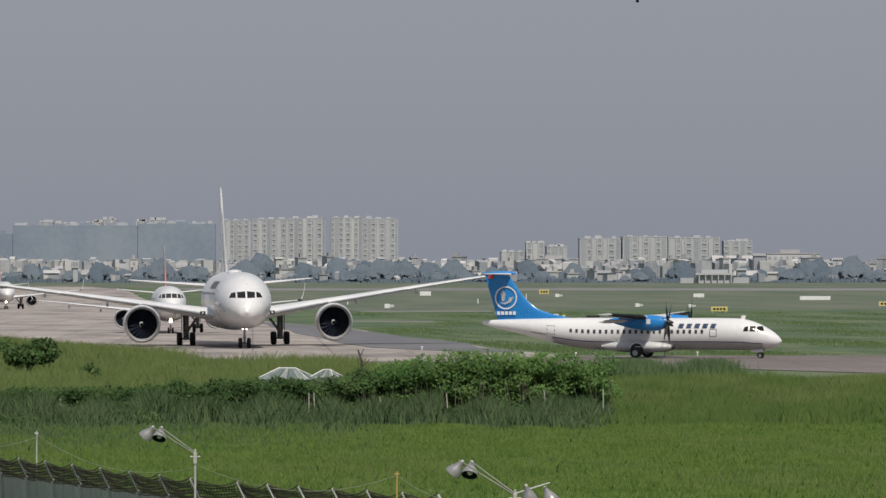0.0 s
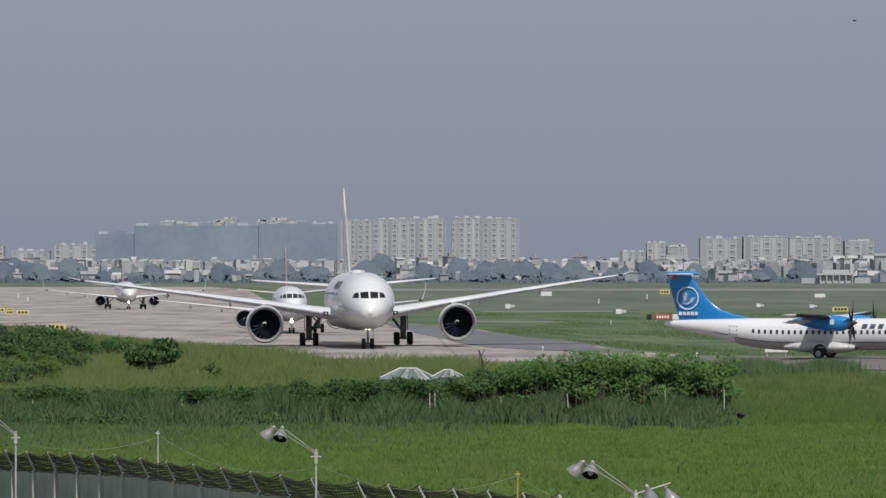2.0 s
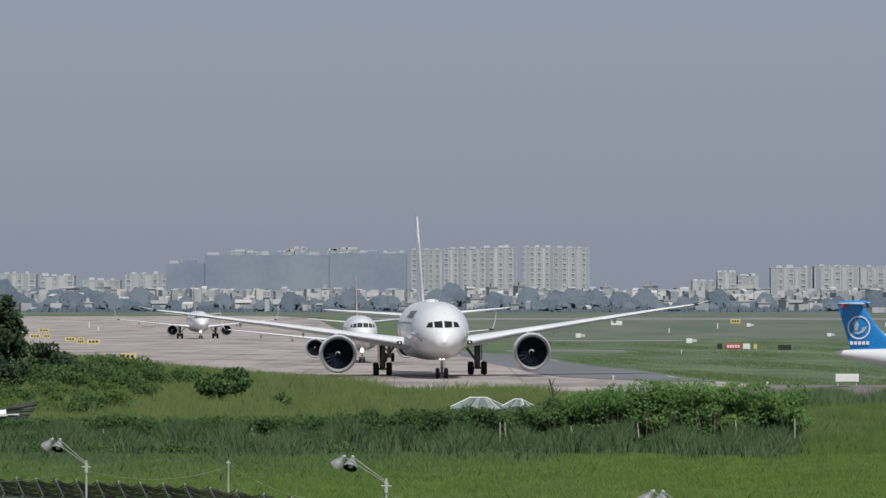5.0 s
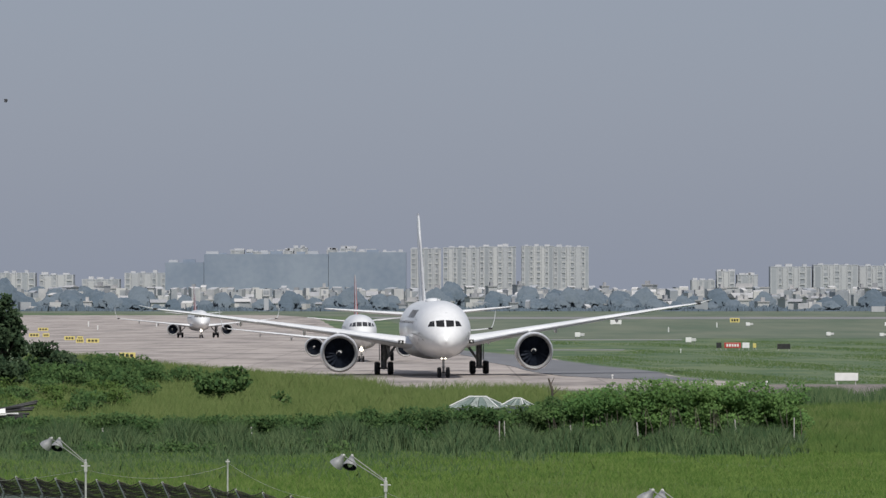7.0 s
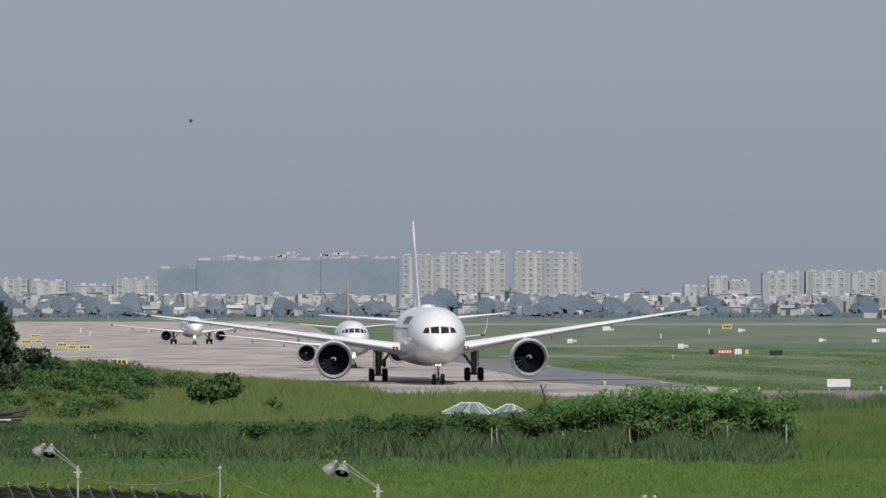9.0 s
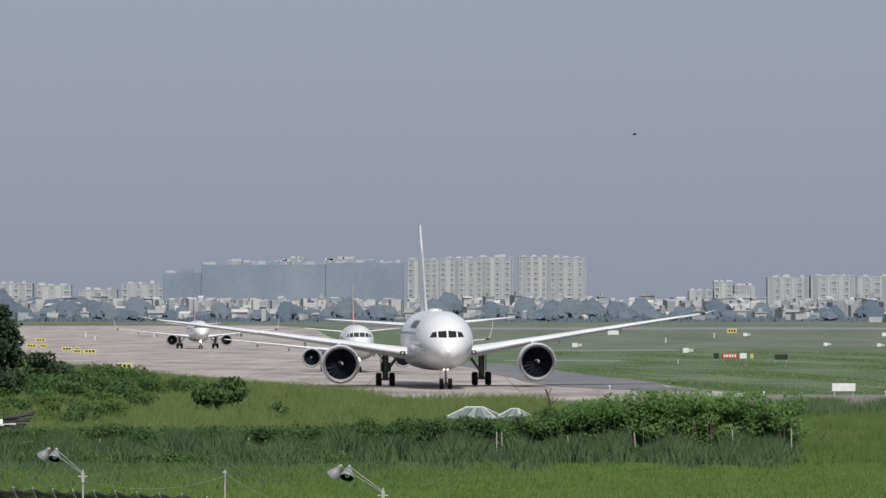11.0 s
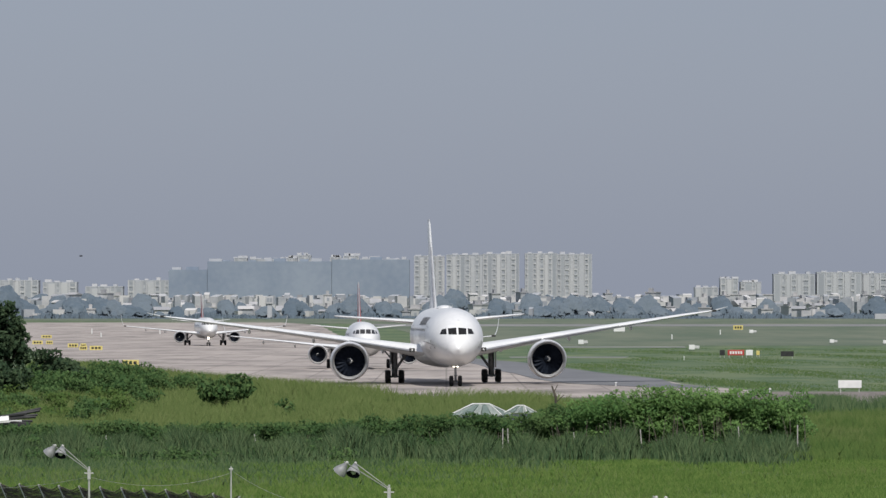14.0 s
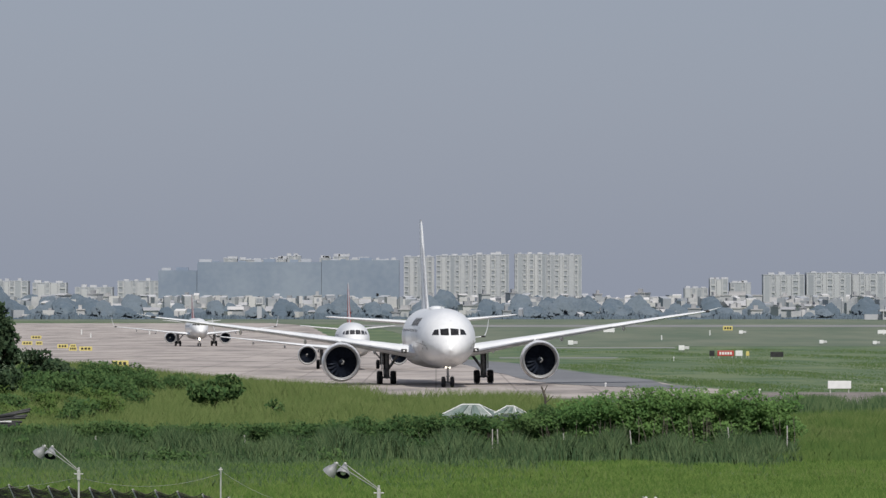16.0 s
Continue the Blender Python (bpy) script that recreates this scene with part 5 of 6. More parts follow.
def yard_lamp(x, y, z, hx, hz, short=False):
    top = group_of("yard_lamp", "grey double-shaded yard lamp on a slanting arm, unlit", "lamp", pose(x, y, 0), "yard lamps along the fence")
    bm = bmesh.new()
    rod(bm, (0, 0, 0), (0, 0, z + 0.05), 0.025, 0.022, 10)
    part("pole", bm, GALV, top, "pale metal pole")
    bm = bmesh.new()
    rod(bm, (0, 0, z - 0.05), (hx * 0.97, -0.25, hz + 0.13), 0.011, 0.010, 8)
    rod(bm, (0, 0, z - 0.02), (hx * 0.75, 0.02, hz + 0.10), 0.010, 0.009, 8)
    part("arm", bm, ARM, top, "slanting double arm")
    bm = bmesh.new()
    box(bm, -0.035, 0.035, -0.04, 0.04, z - 0.24, z - 0.02, 0.008)
    rod(bm, (-0.10, 0, z - 0.1), (0.10, 0, z - 0.1), 0.014, n=8)
    part("bracket_box", bm, GALV, top, "small junction box")
    bell(top, hx, -0.25, hz, 15, 38)
    bell(top, hx * 0.76, 0.05, hz - 0.03, -32, 12)
    if short:
        bell(top, 0.22, 0.1, z - 0.02, 20, -15)
        bell(top, 0.58, 0.3, z - 0.06, -15, -25)
        bm = bmesh.new()
        rod(bm, (0, 0, z - 0.02), (0.6, 0.3, z + 0.15), 0.013, n=8)
        part("arm", bm, GALV, top)
    return top


yard_lamp(-1.12, 105, 3.86, -0.90, 4.24)
yard_lamp(-7.98, 120, 3.78, -0.82, 4.20)
yard_lamp(4.40, 90, 3.66, -0.98, 4.08, True)


def wire_pole(x, y, h, material, label):
    bm = bmesh.new()
    rod(bm, (0, 0, 0), (0, 0, h), 0.021, 0.019, 8)
    rod(bm, (-0.05, 0, h - 0.06), (0.05, 0, h - 0.06), 0.018, n=8)
    return thing("wire_pole", bm, material, label, "pole", m=pose(x, y, 0))


OCHRE = surface("ochre_paint", (0.40, 0.27, 0.07), (0.52, 0.36, 0.10), 3.0, 0.6)
wire_pole(-5.13, 128, 3.60, GALV, "thin pale pole carrying a slack wire")
wire_pole(2.90, 108, 3.36, OCHRE, "thin ochre-painted pole carrying a slack wire")


WIRE = surface("dull_wire", (0.26, 0.27, 0.25), (0.36, 0.36, 0.33), 3.0, 0.6)


def wire(a, b, sag):
    bm = bmesh.new()
    a, b = Vector(a), Vector(b)
    k = 24
    pts = [a.lerp(b, i / k) - Vector((0, 0, sag * 4 * (i / k) * (1 - i / k))) for i in range(k + 1)]
    loft(bm, [[(p.x + 0.0036 * c, p.y, p.z + 0.0036 * e) for c, e in ((-1, 0), (0, -1), (1, 0), (0, 1))] for p in pts])
    thing("slack_wire", bm, WIRE, "thin slack wire strung between poles", "wire", "wires along the fence")


wire((-5.13, 128, 3.52), (-1.12, 105, 3.55), 0.40)
wire((-1.12, 105, 3.62), (2.90, 108, 3.28), 0.42)
wire((2.90, 108, 3.28), (4.40, 90, 3.45), 0.25)
wire((-7.98, 120, 3.60), (-5.13, 128, 3.45), 0.25)
wire((-14.0, 126, 3.60), (-7.98, 120, 3.60), 0.35)


# ---------------------------------------------------------------- signs and small airfield furniture
def board(x, y, w, h, material, label, bars=0, bar_material=None, legs=True, leg=0.35, name="airfield_sign"):
    """A sign board on two short legs, with plain bars where its writing is."""
    z0 = ground_rise(y)
    top = group_of(name, label, "sign", pose(x, y, z0))
    bm = bmesh.new()
    box(bm, -w / 2, w / 2, -0.12, 0.12, leg, leg + h, 0.02)
    part("panel", bm, material, top)
    for i in range(2):
        bm = bmesh.new()
        rod(bm, ((i - 0.5) * w * 0.8, 0, 0), ((i - 0.5) * w * 0.8, 0, leg + 0.05), 0.05, n=6)
        part("leg", bm, GALV, top)
    for i in range(bars):
        bm = bmesh.new()
        bw = w * 0.8 / bars
        xx = -w * 0.4 + bw * i
        box(bm, xx + bw * 0.15, xx + bw * 0.85, -0.135, -0.122, leg + h * 0.25, leg + h * 0.75)
        part("writing_bar", bm, bar_material or BLACK, top)
    return top


board(35.97, 479, 2.07, 0.69, SIGNWHITE, "plain white board beside the taxiway", leg=0.45)
board(45.6, 846, 2.6, 0.85, RED, "red runway holding sign with pale writing", 5, SIGNWHITE)
board(43.45, 846, 0.8, 0.85, BLACK, "black taxiway location sign")
board(47.7, 846, 1.1, 0.85, SIGNWHITE, "white panel beside the red sign")
board(49.3, 850, 0.5, 0.7, YELLOW, "small yellow marker board")
board(52.4, 826, 2.0, 0.8, BLACK, "back of a dark sign board")
board(86.9, 1600, 2.9, 1.3, YELLOW, "yellow taxiway sign far across the field", 3)
board(49.6, 1541, 3.2, 1.2, SIGNWHITE, "pale equipment cabinet in the grass")
board(90.1, 1035, 3.2, 0.9, YELLOW, "yellow taxiway sign with dark writing", 4)
board(147.0, 1400, 8.0, 1.0, SIGNWHITE, "row of white marker boards")
board(143.0, 1210, 3.0, 1.0, YELLOW, "yellow taxiway sign far across the field", 3)
board(124.0, 1490, 3.0, 1.0, SIGNWHITE, "white equipment cabinet on the airfield")
for x, y, w in ((-64.9, 960, 1.4), (-62.6, 960, 2.3), (-71.6, 1030, 2.0), (-69.6, 1030, 1.1), (-40.2, 684, 2.1), (-86.0, 1130, 2.2), (-83.5, 1130, 1.4), (-99.0, 1330, 2.6)):
    board(x, y, w, 0.75, YELLOW, "yellow taxiway direction sign with dark writing", 3)


def light_box(x, y, k, label):
    z0 = ground_rise(y)
    top = group_of("approach_light_box", label, "equipment", pose(x, y, z0))
    bm = bmesh.new()
    box(bm, -0.6 * k, 0.6 * k, -0.4, 0.4, 0.5 * k, 1.5 * k, 0.03)
    part("housing", bm, SIGNWHITE, top, "white housing")
    bm = bmesh.new()
    box(bm, 0.62 * k, 1.6 * k, -0.3, 0.3, 0.7 * k, 1.3 * k, 0.03)
    part("lens_box", bm, BELLY, top, "grey lens box")
    for dx in (-0.45, 0.45, 1.3):
        bm = bmesh.new()
        rod(bm, (dx * k, 0, 0), (dx * k, 0, 0.55 * k), 0.05, n=6)
        part("leg", bm, STEEL, top)
    return top


for x, y, k in ((28.0, 1118, 0.9), (44.0, 963, 0.85), (84.3, 1175, 0.75), (84.0, 1480, 0.9), (94.4, 1156, 0.7)):
    light_box(x, y, k, "white light unit on short legs in the grass")
for x, y, h in ((56.0, 1334, 1.25), (75.2, 1475, 1.4), (35.4, 800, 0.6), (23.0, 1300, 1.4), (125.0, 1500, 1.4), (40.0, 482, 0.45), (16.4, 520, 0.45), (28.8, 478, 0.45), (-99.0, 1500, 1.5), (-80.0, 1500, 1.3), (-90.0, 1400, 1.2)):
    bm = bmesh.new()
    rod(bm, (0, 0, 0), (0, 0, h), 0.16 if h > 1 else 0.06, 0.14 if h > 1 else 0.05, 8)
    if h < 1:
        rod(bm, (0, 0, h * 0.7), (0, 0, h), 0.11, 0.09, 10)
    thing("marker_post", bm, SIGNWHITE, "small white marker post on the airfield", "marker", m=pose(x, y, ground_rise(y)))


# ---------------------------------------------------------------- the town behind the airfield
def apartment(x0, x1, y, height, floors, bays, label, hazy=False):
    """A block of flats: bays of window ladders, of blind pale wall and of recessed glazing, and an uneven roof."""
    z0 = ground_rise(y)
    w = x1 - x0
    dice = random.Random(int(x0 * 10))
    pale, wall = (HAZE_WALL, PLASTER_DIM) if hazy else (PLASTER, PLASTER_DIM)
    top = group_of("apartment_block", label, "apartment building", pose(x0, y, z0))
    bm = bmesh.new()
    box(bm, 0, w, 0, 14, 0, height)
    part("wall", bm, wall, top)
    bm = bmesh.new()
    box(bm, -0.1, w + 0.1, -0.15, 14.1, height, height + 0.5)
    part("roof", bm, wall, top, "flat roof")
    for i in range(3):
        c = w * (0.2 + 0.3 * i) + dice.uniform(-0.08, 0.08) * w
        bm = bmesh.new()
        box(bm, c - dice.uniform(0.8, 2.2), c + dice.uniform(0.8, 2.0), 2, 8, height + 0.5, height + dice.uniform(0.9, 2.0))
        part("roof_room", bm, pale, top)
    widths = [dice.choice((0.7, 0.9, 1.0, 1.3)) for i in range(bays)]
    scale = w / sum(widths)
    fh = height / floors
    left = 0.0
    shapes = {}
    for b, k in enumerate(widths):
        bw = k * scale
        kind = (0, 1, 0, 2, 0, 1)[(b + int(abs(x0))) % 6] if bays > 3 else b % 2
        if kind == 1:
            bm = bmesh.new()
            box(bm, left + bw * 0.12, left + bw * 0.88, -0.5, 0, 0, height - dice.uniform(0.0, 0.8))
            part("blind_wall", bm, pale, top, "pale windowless wall")
        elif kind == 2:
            bm = bmesh.new()
            box(bm, left + bw * 0.2, left + bw * 0.8, -0.1, 0, 0, height - 0.6)
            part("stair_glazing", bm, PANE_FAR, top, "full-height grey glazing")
        else:
            for sx in (0.10, 0.90):
                bm = bmesh.new()
                box(bm, left + bw * (sx - 0.09), left + bw * (sx + 0.09), -0.4, 0, 0, height + 0.2)
                part("pier", bm, pale, top, "pale vertical pier")
            for f in range(floors):
                m = pose(left + bw * 0.5, 0, fh * f)
                if k in shapes:
                    again(shapes[k][0], m)
                    if (f + b) % 7:
                        again(shapes[k][1], m)
                    continue
                bm = bmesh.new()
                box(bm, -bw * 0.26, bw * 0.26, -0.12, 0.0, fh * 0.38, fh * 0.84)
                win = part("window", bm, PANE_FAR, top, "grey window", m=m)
                bm = bmesh.new()
                box(bm, -bw * 0.32, bw * 0.32, -0.36, 0, fh * 0.02, fh * 0.34)
                shapes[k] = (win, part("balcony", bm, pale, top, "pale balcony", m=m))
        left += bw
    return top


LBL = "pale high-rise apartment block with balconies, distance haze in its colours"
for x0, x1, h in ((-18.0, -1.0, 33.6), (0.0, 20.3, 34.2), (20.5, 40.8, 34.8), (44.0, 61.8, 35.0), (62.0, 81.5, 34.6)):
    apartment(x0, x1, 3000 + (x0 % 7), h, 12, 8 if x1 - x0 > 16 else 5, LBL)
LBL2 = "pale mid-rise apartment block, distance haze in its colours"
for x0, x1, h, fl, b in ((-250.0, -228.0, 20.0, 6, 7), (-226.0, -207.0, 19.0, 6, 5), (-202.0, -181.0, 16.5, 5, 6), (-178.0, -155.0, 20.0, 6, 7), (-300.0, -256.0, 18.0, 5, 11),
                         (183.0, 206.0, 23.5, 7, 7), (207.0, 232.0, 24.5, 7, 7), (233.0, 262.0, 24.0, 7, 8), (153.0, 163.0, 21.0, 6, 3), (164.5, 176.0, 19.0, 6, 4), (139.0, 152.0, 16.0, 5, 4), (264.0, 280.0, 22.0, 7, 5)):
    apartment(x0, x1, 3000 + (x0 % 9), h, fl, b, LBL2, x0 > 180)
# row of roofs behind the long blue-grey building
x0 = -121.0
while x0 < -22:
    w = rng.uniform(5, 14)
    if rng.random() < 0.8:
        apartment(x0, min(-20.5, x0 + w), 3060, rng.uniform(32.2, 34.6), 11, 3 if w < 9 else 5, LBL2, rng.random() < 0.4)
    x0 += w + rng.uniform(0.2, 2.0)


def long_hall():
    top = group_of("long_hall", "long building before the apartments, coloured blue-grey for haze and shade", "building", pose(0, 2900, ground_rise(2900)))
    for name, a, b, h, d in (("main_block", -129, -62, 30.0, 40), ("main_block", -61.8, -20, 31.0, 40), ("low_block", -150, -129.2, 25.5, 36)):
        bm = bmesh.new()
        box(bm, a, b, 0, d, 0, h)
        blk = part(name, bm, HAZED_HALL, top, "blue-grey cladding")
        for i in range(int((b - a) / 9)):
            c = a + 4 + i * 9 + rng.uniform(-3, 3)
            bm = bmesh.new()
            box(bm, c - rng.uniform(1, 4), min(b, c + rng.uniform(1, 4)), 3, 9, h, h + rng.uniform(0.5, 2.0))
            part("roof_room", bm, PLASTER_DIM if i % 3 == 0 else HAZED_HALL, blk)


long_hall()
# slim pale tower at the end of the taxiway
tower = group_of("slim_tower", "slim pale tower with a glazed head at the airfield's edge", "tower", pose(-74.0, 2250, ground_rise(2250)))
bm = bmesh.new()
box(bm, -1.0, 1.0, -1.0, 1.0, 0, 6.2, 0.1)
part("shaft", bm, PLASTER_DIM, tower, "pale plaster shaft")
bm = bmesh.new()
box(bm, -1.5, 1.5, -1.5, 1.5, 6.2, 9.3, 0.1)
head = part("head", bm, PLASTER, tower, "pale box head")
for i in range(2):
    bm = bmesh.new()
    box(bm, -1.15 + 1.25 * i, -0.1 + 1.25 * i, -1.58, -1.5, 7.0, 8.7)
    part("window", bm, PANE_FAR, head, "grey window")


def house(x, y, w, d, h, pitched, turn):
    z0 = ground_rise(y)
    top = group_of("town_house", "small pale town house" if not pitched else "small town house with a pitched roof", "house", pose(x, y, z0, 0, 0, turn), "houses of the town")
    bm = bmesh.new()
    box(bm, -w / 2, w / 2, 0, d, 0, h)
    part("wall", bm, HOUSE_WALL, top)
    bm = bmesh.new()
    if pitched:
        v = [bm.verts.new(p) for p in ((-w / 2 - 0.4, -0.5, h), (w / 2 + 0.4, -0.5, h), (w / 2 + 0.4, d + 0.5, h), (-w / 2 - 0.4, d + 0.5, h), (-w / 2 - 0.4, d / 2, h + w * 0.22), (w / 2 + 0.4, d / 2, h + w * 0.22))]
        for f in ((0, 1, 5, 4), (2, 3, 4, 5), (0, 4, 3), (1, 2, 5), (0, 3, 2, 1)):
            bm.faces.new([v[i] for i in f])
    else:
        box(bm, -w / 2 - 0.2, w / 2 + 0.2, -0.3, d + 0.2, h, h + 0.5)
        box(bm, -w / 4, w / 8, 1, 4, h + 0.5, h + 2.2)
    part("roof", bm, ROOFTILE, top)
    win = None
    cols = max(1, int(w / 3.0))
    for f in range(max(1, int(h / 3.4))):
        for k in range(cols):
            m = pose(-w / 2 + (k + 0.5) * w / cols, 0, f * 3.4)
            if win is None:
                bm = bmesh.new()
                box(bm, -0.55, 0.55, -0.1, 0, 1.0, 2.4)
                win = part("window", bm, PANE_FAR, top, m=m)
            else:
                again(win, m)


for i in range(262):
    y = rng.uniform(2330, 2870)
    x = rng.uniform(-0.086, 0.122) * y
    wide = rng.random() < 0.3
    tall = (3.0 if y < 2400 else 4.6) + rng.uniform(0, 1) ** 1.8 * (3 if y < 2400 else 7.5)
    house(x, y, rng.uniform(7, 11) if wide else rng.uniform(3.0, 6.0), rng.uniform(7, 12), tall * (0.65 if wide else 1), rng.random() < 0.35, rng.uniform(-25, 25))
for i in range(32):
    y = rng.uniform(2262, 2330)
    x = rng.uniform(-0.086, 0.122) * y
    if abs(x - 185) > 24:
        house(x, y, rng.uniform(2.5, 8), rng.uniform(5, 8), rng.uniform(2.0, 5.0), rng.random() < 0.5, rng.uniform(-15, 15))
house(243.0, 2700, 21, 14, 8.5, True, 4)
house(274.5, 2720, 27, 14, 14.0, False, -3)
house(150.0, 2650, 22, 12, 11.0, False, 3)
# the crowd of small houses and rooftop rooms between them
V, F = [], []
for i in range(760):
    near = i % 14 == 0
    y = rng.uniform(2252, 2300) if near else rng.uniform(2430, 2880)
    x = rng.uniform(-0.088, 0.124) * y
    if near and abs(x - 185) < 24:
        continue
    w, d, h = rng.uniform(1.4, 5.0), rng.uniform(4, 8), rng.uniform(1.4, 4.2) if near else rng.uniform(5.5, 10.0) + (y - 2430) * 0.005
    turn = rng.uniform(-0.35, 0.35)
    z0 = ground_rise(y)
    slope = rng.uniform(0.0, 1.2) if i % 3 == 0 else 0.0
    k = len(V)
    for u, v, q in ((-w, 0, 0), (w, 0, 0), (w, d, 0), (-w, d, 0), (-w, 0, h), (w, 0, h), (w, d, h + slope), (-w, d, h + slope)):
        V.append((x + u * 0.5 * math.cos(turn) - v * math.sin(turn), y + u * 0.5 * math.sin(turn) + v * math.cos(turn), z0 + q))
    F += [[k + q for q in f] for f in ((0, 1, 5, 4), (1, 2, 6, 5), (2, 3, 7, 6), (3, 0, 4, 7), (4, 5, 6, 7))]
tagged(new("far_houses", quads("far_houses", V, F, FAR_HOUSE)), "crowd of small pale houses across the town", "houses", kind="stuff")
# low pavilion on the airfield's edge
pav = group_of("pavilion", "low cream pavilion with a flat roof and columns", "building", pose(188.0, 2180, ground_rise(2180)))
for nm, a in (("wall", (-7, 7, 0, 6, 0, 3.4)), ("roof", (-8, 8, -1.5, 7, 3.4, 4.2)), ("upper_wall", (-5.5, 5.5, 1, 6, 4.2, 5.6)), ("side_wing", (-14, -7.1, 1, 5, 0, 2.2)), ("side_wing", (7.1, 14, 1, 5, 0, 2.4))):
    bm = bmesh.new()
    box(bm, *a)
    part(nm, bm, PLASTER, pav, "cream plaster")
for i in range(6):
    bm = bmesh.new()
    rod(bm, (-6.5 + i * 2.6, -1.2, 0), (-6.5 + i * 2.6, -1.2, 3.4), 0.25, n=8)
    part("column", bm, PLASTER, pav)

# tree belt
kinds = []
for i in range(7):
    h = (5.0, 10.5, 7.0, 8.6, 5.6, 9.6, 6.6)[i]
    t = tree("town_tree", 0, 2300, h, rng.uniform(5.0, 7.5), LEAF_HAZED, 0.62, 34, "tree on the airfield's far edge, coloured blue-green for haze", "tree", 9)
    tagged(t, group="trees along the far edge")
    kinds.append(t)
spots = [-0.088 + 0.213 * (i + rng.uniform(0, 0.9)) / 34 for i in range(34)]
spots = [q for i, q in enumerate(spots) if i % 9 != 4]
woods_v, woods_f, woods_n, at = [], [], [], 0
for i in range(440):
    far = i % 3 == 0
    y = rng.uniform(2470, 2780) if far else rng.uniform(2265, 2400)
    x = (spots[i % len(spots)] + rng.normal() * 0.007) * y
    k = rng.uniform(0.5, 0.98) * (1.0 + 0.20 * math.sin(x * 0.021 + 1) + (0.35 if x < -125 else -0.1 if x < 10 else 0))
    src = kinds[i % 7]
    m = Matrix.Translation((x, y, ground_rise(y))) @ Matrix.Rotation(rng.uniform(0, 6.28), 4, "Z") @ Matrix.Scale(k, 4)
    if i < 7:
        src.matrix_basis = m
    elif not far:
        copy_thing(src, m)
    else:
        me = [c for c in src.children if c.name.startswith("crown")][0].data
        co = np.array([v.co[:] for v in me.vertices])
        turn = np.array(m.to_3x3())
        woods_v.append(co @ turn.T + np.array(m.translation))
        woods_n.append((co * np.array([0.05, 0.05, 0.03]) + np.array([0, 0, 0.85]) + rng.normal(size=co.shape) * 0.15) @ turn.T)
        woods_f += [[at + q for q in p.vertices] for p in me.polygons]
        at += len(co)
me = bpy.data.meshes.new("far_woods")
me.from_pydata(np.concatenate(woods_v).tolist(), [], woods_f)
me.materials.append(LEAF_HAZED)
soft_normals(me, np.concatenate(woods_n))
tagged(new("far_woods", me), "trees among the houses of the town, coloured blue-green for haze", "trees", kind="stuff")
# low scrub along the foot of the belt
n = 9000
sy = rng.uniform(2240, 2262, n)
sx = rng.uniform(-0.088, 0.126, n) * sy
tall = 1.5 + 0.8 * np.sin(sx * 0.11) + 0.5 * np.sin(sx * 0.37 + 1)
blades("far_scrub", np.stack([sx, sy], 1), np.array([ground_rise(q) for q in sy]), np.maximum(0.5, tall)[:, None], 0.35, 0.4, LEAF_HAZED, "low scrub along the airfield's far edge, coloured blue-green for haze", "scrub")
# ---------------------------------------------------------------- birds
FEATHER = surface("dark_feather", (0.012, 0.012, 0.014), (0.03, 0.03, 0.033), 8.0, 0.7)
FLAPS = []


def bird(label, k):
    top = group_of("bird", label, "bird", group="birds crossing the airfield")
    bm = bmesh.new()
    n = 10
    loft(bm, [[(r * k * math.cos(2 * math.pi * i / n), y * k, r * k * math.sin(2 * math.pi * i / n)) for i in range(n)] for y, r in ((-0.17, 0.004), (-0.15, 0.026), (-0.12, 0.04), (-0.09, 0.045), (-0.03, 0.075), (0.05, 0.068), (0.12, 0.03), (0.13, 0.015))])
    part("body", bm, FEATHER, top, "", True)
    bm = bmesh.new()
    loft(bm, [[(-w * k, y * k, 0.004 * k), (w * k, y * k, 0.004 * k), (w * k, y * k, -0.004 * k), (-w * k, y * k, -0.004 * k)] for y, w in ((0.10, 0.018), (0.17, 0.04), (0.23, 0.055))])
    part("tail", bm, FEATHER, top)
    for s in (1, -1):
        bm = bmesh.new()
        loft(bm, [[(s * x * k, (y - c / 2) * k, (0.006 + z) * k), (s * x * k, (y + c / 2) * k, z * k), (s * x * k, (y + c / 2) * k, (z - 0.004) * k), (s * x * k, (y - c / 2) * k, (z - 0.004) * k)] for x, y, c, z in ((0.0, -0.01, 0.19, 0.0), (0.10, -0.025, 0.20, 0.01), (0.2, -0.01, 0.17, 0.008), (0.29, 0.03, 0.10, 0.0), (0.33, 0.06, 0.015, -0.006))])
        w = part("bird_wing", bm, FEATHER, top, m=pose(s * 0.03 * k, 0, 0.02 * k))
        FLAPS.append((w, s, k))
    return top


birds = [bird("dark bird flapping in flight", 0.64), bird("dark bird flapping in flight", 0.6), bird("small dark bird far up in the sky", 0.75), bird("small dark bird far up in the sky", 1.0), bird("small dark bird far up in the sky", 1.0)]


# ---------------------------------------------------------------- what moves
def glide(points, t):
    ts = [p[0] for p in points]
    return [float(np.interp(t, ts, [p[k] for p in points])) for k in range(1, len(points[0]))]


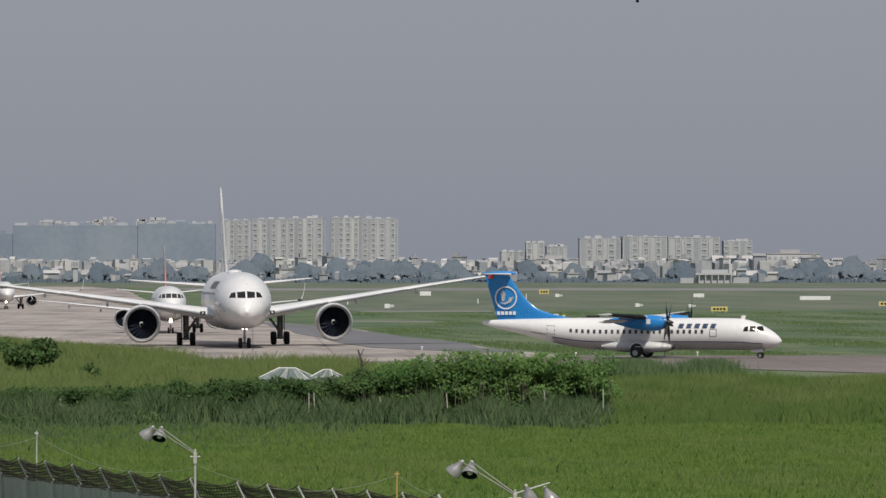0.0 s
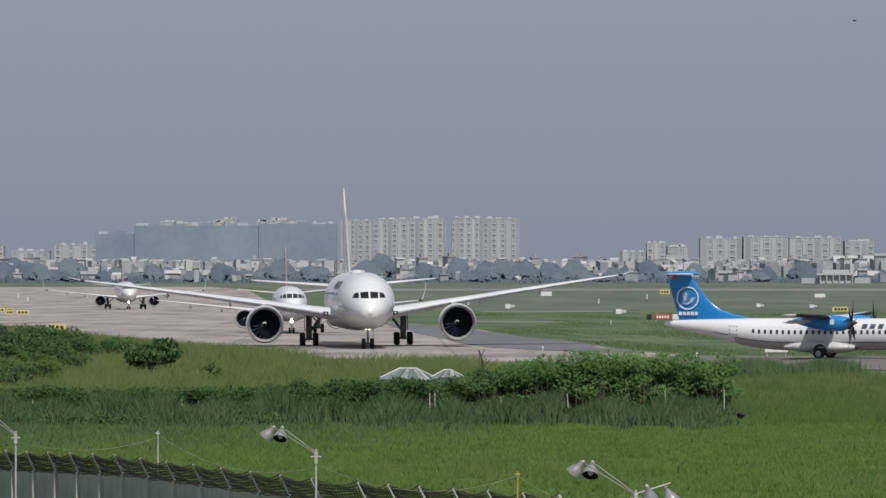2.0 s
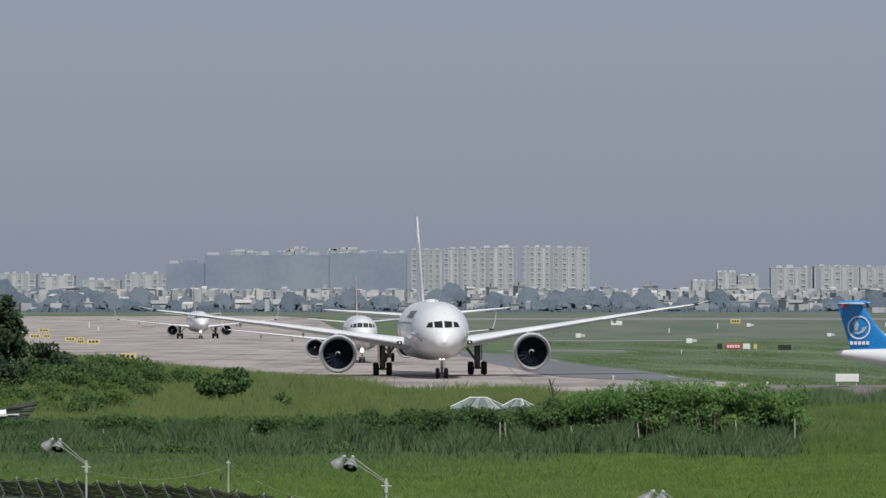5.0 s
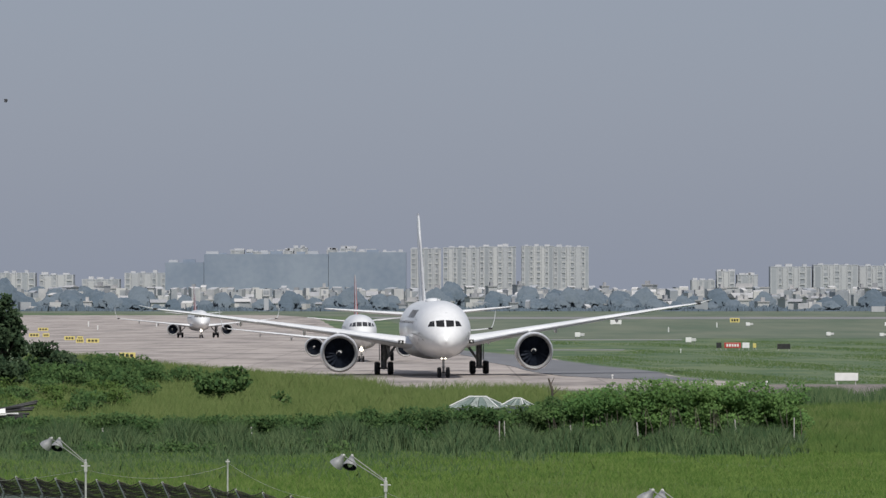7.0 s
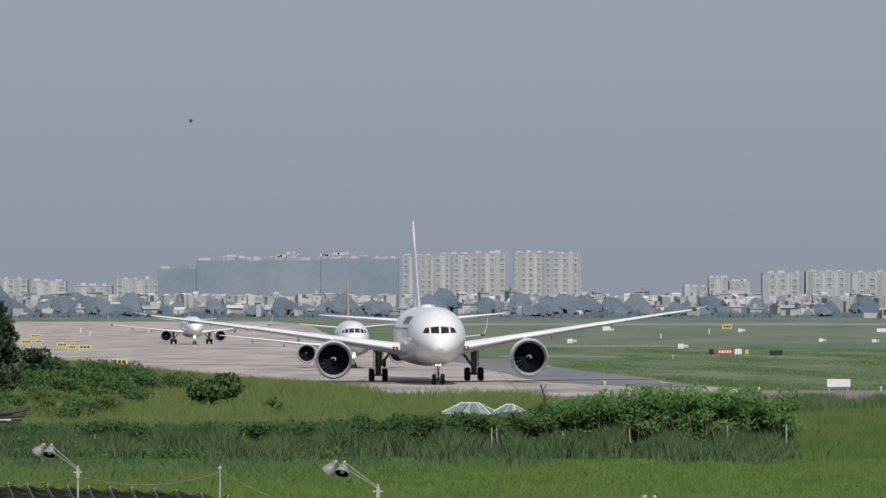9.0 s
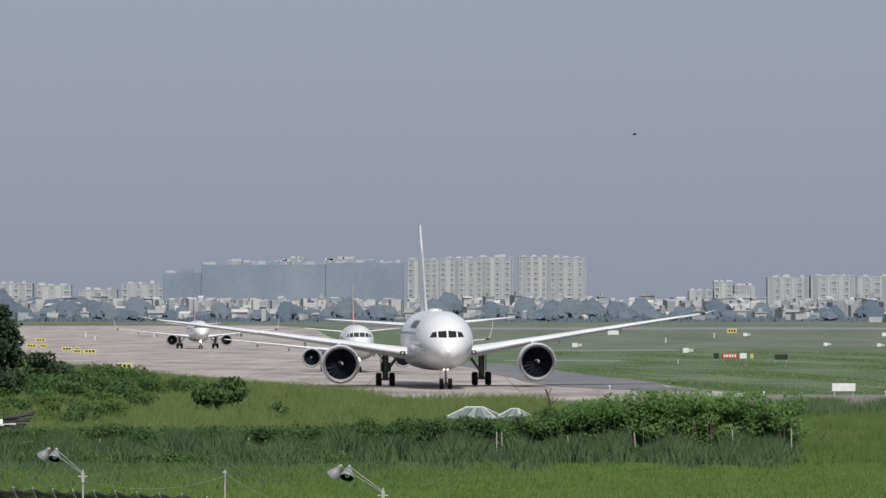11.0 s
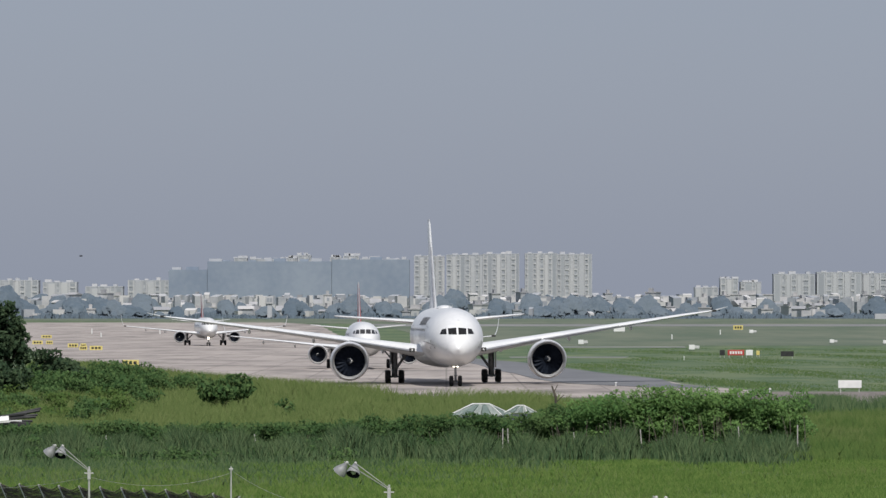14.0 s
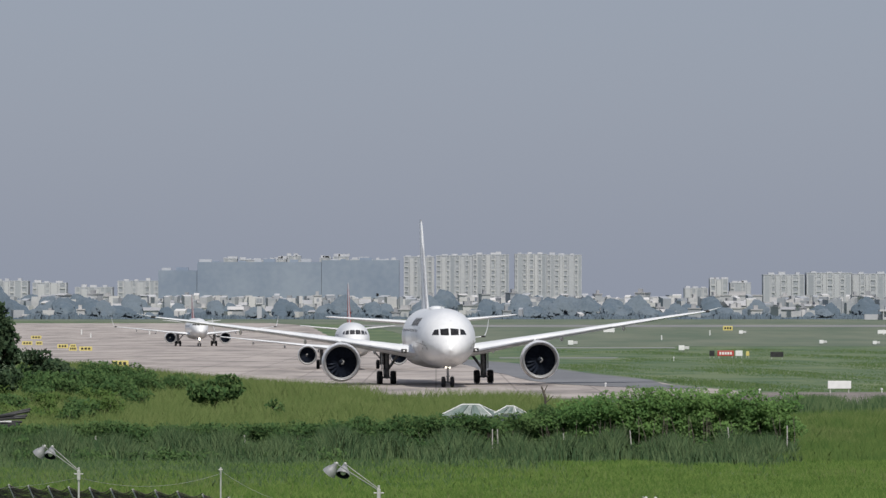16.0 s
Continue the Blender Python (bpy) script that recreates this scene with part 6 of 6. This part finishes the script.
BIRD_A = [(0.0, -6.391, 2.751, 74), (0.9, -3.095, 0.991, 74), (1.0, -2.683, 0.771, 74), (1.1, -2.24, 0.684, 74), (1.2, -1.784, 0.548, 74), (1.3, -1.262, 0.31, 74), (1.4, -0.728, 0.102, 74), (1.5, -0.073, -0.094, 74), (1.6, 0.64, -0.383, 74), (1.7, 1.323, -0.599, 74), (1.85, 2.634, -1.03, 74), (2.0, 3.915, -1.49, 74), (2.2, 4.846, -1.863, 74), (16.0, 12.294, -4.847, 74)]
BIRD_B = [(0.0, -8.239, 3.354, 52), (2.1, -3.791, 1.746, 52), (2.2, -3.235, 1.545, 52), (2.3, -2.619, 1.283, 52), (2.4, -2.015, 1.111, 52), (2.5, -1.357, 0.759, 52), (2.6, -0.702, 0.412, 52), (2.7, 0.103, 0.004, 52), (2.8, 0.909, -0.524, 52), (2.9, 2.076, -1.112, 52), (3.0, 3.123, -1.761, 52), (3.1, 4.45, -2.079, 52), (16.0, 15.066, -4.623, 52)]
BIRD_C = [(0, 4.106, 2.923, 320), (0.5, 4.5, 2.828, 320), (1.9, 5.223, 2.767, 320), (2.3, 4.226, 2.519, 320), (2.6, 3.369, 2.583, 320), (3.0, 2.218, 2.991, 320), (16.0, -6.99, 6.255, 320)]
BIRD_D = [(0.0, -7.944, 0.913, 430), (7.0, -4.656, 2.177, 430), (7.3, -4.245, 2.335, 430), (7.6, -3.831, 2.544, 430), (8.0, -3.188, 2.575, 430), (8.3, -2.945, 2.32, 430), (9.0, -2.608, 2.028, 430), (9.2, -2.36, 2.04, 430), (11.3, 2.833, 1.85, 430), (11.6, 3.489, 1.695, 430), (12.0, 4.082, 1.608, 430), (12.4, 4.479, 1.447, 430), (12.5, 4.642, 1.341, 430), (16.0, 5.946, 0.493, 430)]
BIRD_E = [(0.0, -10.406, -1.081, 480), (14.5, -3.87, 0.735, 480), (15.6, -3.053, 0.962, 480), (16.0, -0.626, 0.175, 480)]


# wing beats of the two near birds: (seconds, degrees above level)
BEATS = [[(1.0, -72), (1.1, 62), (1.2, -60), (1.3, 3), (1.4, 35), (1.5, 76), (1.6, 0), (1.7, 25), (1.8, -40), (1.9, 20), (2.0, 2), (2.1, 12), (2.2, -30)],
         [(2.3, 5), (2.4, -52), (2.5, -72), (2.6, 24), (2.7, -15), (2.8, 2), (2.9, -10), (3.0, -62), (3.1, -50)], [], [], []]


def motions():
    # wide-body: slow taxi towards the camera
    rows = []
    for i in range(33):
        t = i * 0.5
        y = 535.0 - 19.0 * t / 16
        rows.append((t, pose(-0.78 + 1.92 * t / 16, y, 0.05, 0, -0.6, 2.76)))
    walk(widebody, rows)
    red_jet.matrix_basis = pose(-10.2, 671, 0.05, 0, 0, 2.5)
    walk(red_jet, [(0.0, pose(-10.2, 671, 0.05, 0, 0, 2.5)), (16.0, pose(-10.2, 671, 0.05, 0, 0, 2.5))])
    walk(far_jet, [(t, pose(-52.6 + 3.1 * t / 16, 1150 - 27 * t / 16, 0.05, 0, 0, 5.6)) for t in (0.0, 4.0, 8.0, 12.0, 16.0)])
    for wheel, x, y, z, r, key in ROLLING:
        if key == "widebody_airliner":
            walk(wheel, [(i * 0.5, pose(x, y, z, math.degrees(19.1 / 16 * i * 0.5 / r), 0, 0)) for i in range(33)])
    for wheel, x, y, z, r in FAR_ROLL:
        walk(wheel, [(i * 0.4, pose(x, y, z, math.degrees(27.2 / 16 * i * 0.4 / r), 0, 0)) for i in range(41)])
    # turboprop: rolls off along its own heading
    turn = 71.0
    hx, hy = math.sin(radians(turn)), -math.cos(radians(turn))
    gone = [(0.0, 0.0), (0.5, 1.33), (1.0, 2.70), (1.5, 4.15), (2.0, 5.58), (2.5, 7.05), (3.0, 8.55), (3.5, 10.1), (4.0, 11.6), (5.0, 14.7), (8.0, 24.0), (12.0, 36.5), (16.0, 49.0)]
    walk(prop_plane, [(t, pose(34.1 + hx * s, 470 + hy * s, 0.07, 0, 0, turn)) for t, s in gone])
    for wheel, x, y, z, r, key in ROLLING:
        if key == "turboprop_airliner":
            dt = 0.2 if r > 0.4 else 0.1
            walk(wheel, [(i * dt, pose(x, y, z, math.degrees(glide(gone, i * dt)[0] / r), 0, 0)) for i in range(int(round(16 / dt)) + 1)])
    for prop, x, y, z, first in PROPS:
        walk(prop, [(i * 0.1, pose(x, y, z, 0, first + 71.0 * i, 0)) for i in range(161)])
    # birds: (seconds, bearing from straight ahead in degrees to the right, height of the line of sight in degrees, distance)
    for ob, yaw, way in ((birds[0], 28, BIRD_A), (birds[1], 22, BIRD_B), (birds[2], -80, BIRD_C), (birds[3], 80, BIRD_D), (birds[4], 85, BIRD_E)):
        rows = []
        for t, right, up, d in way:
            rows.append((t, pose(d * math.tan(radians(right)), d, EYE[2] + d * math.tan(radians(up)), 0, 0, yaw)))
        walk(ob, rows)
    for n, (wing, s, k) in enumerate(FLAPS):
        rows = []
        for i in range(321):
            t = i * 0.05
            beat = BEATS[n // 2]
            if beat and beat[0][0] <= t <= beat[-1][0]:
                a = glide(beat, t)[0]
            else:
                a = -8 + 42 * math.sin(2 * math.pi * 2.6 * t + n // 2)
            rows.append((t, pose(s * 0.03 * k, 0, 0.02 * k, 0, -s * a, 0)))
        walk(wing, rows)
    for fan, x, y, z, key in SPINNING[:2]:
        walk(fan, [(i * 0.1, pose(x, y, z, 0, 37.0 * i, 0)) for i in range(161)])


motions()
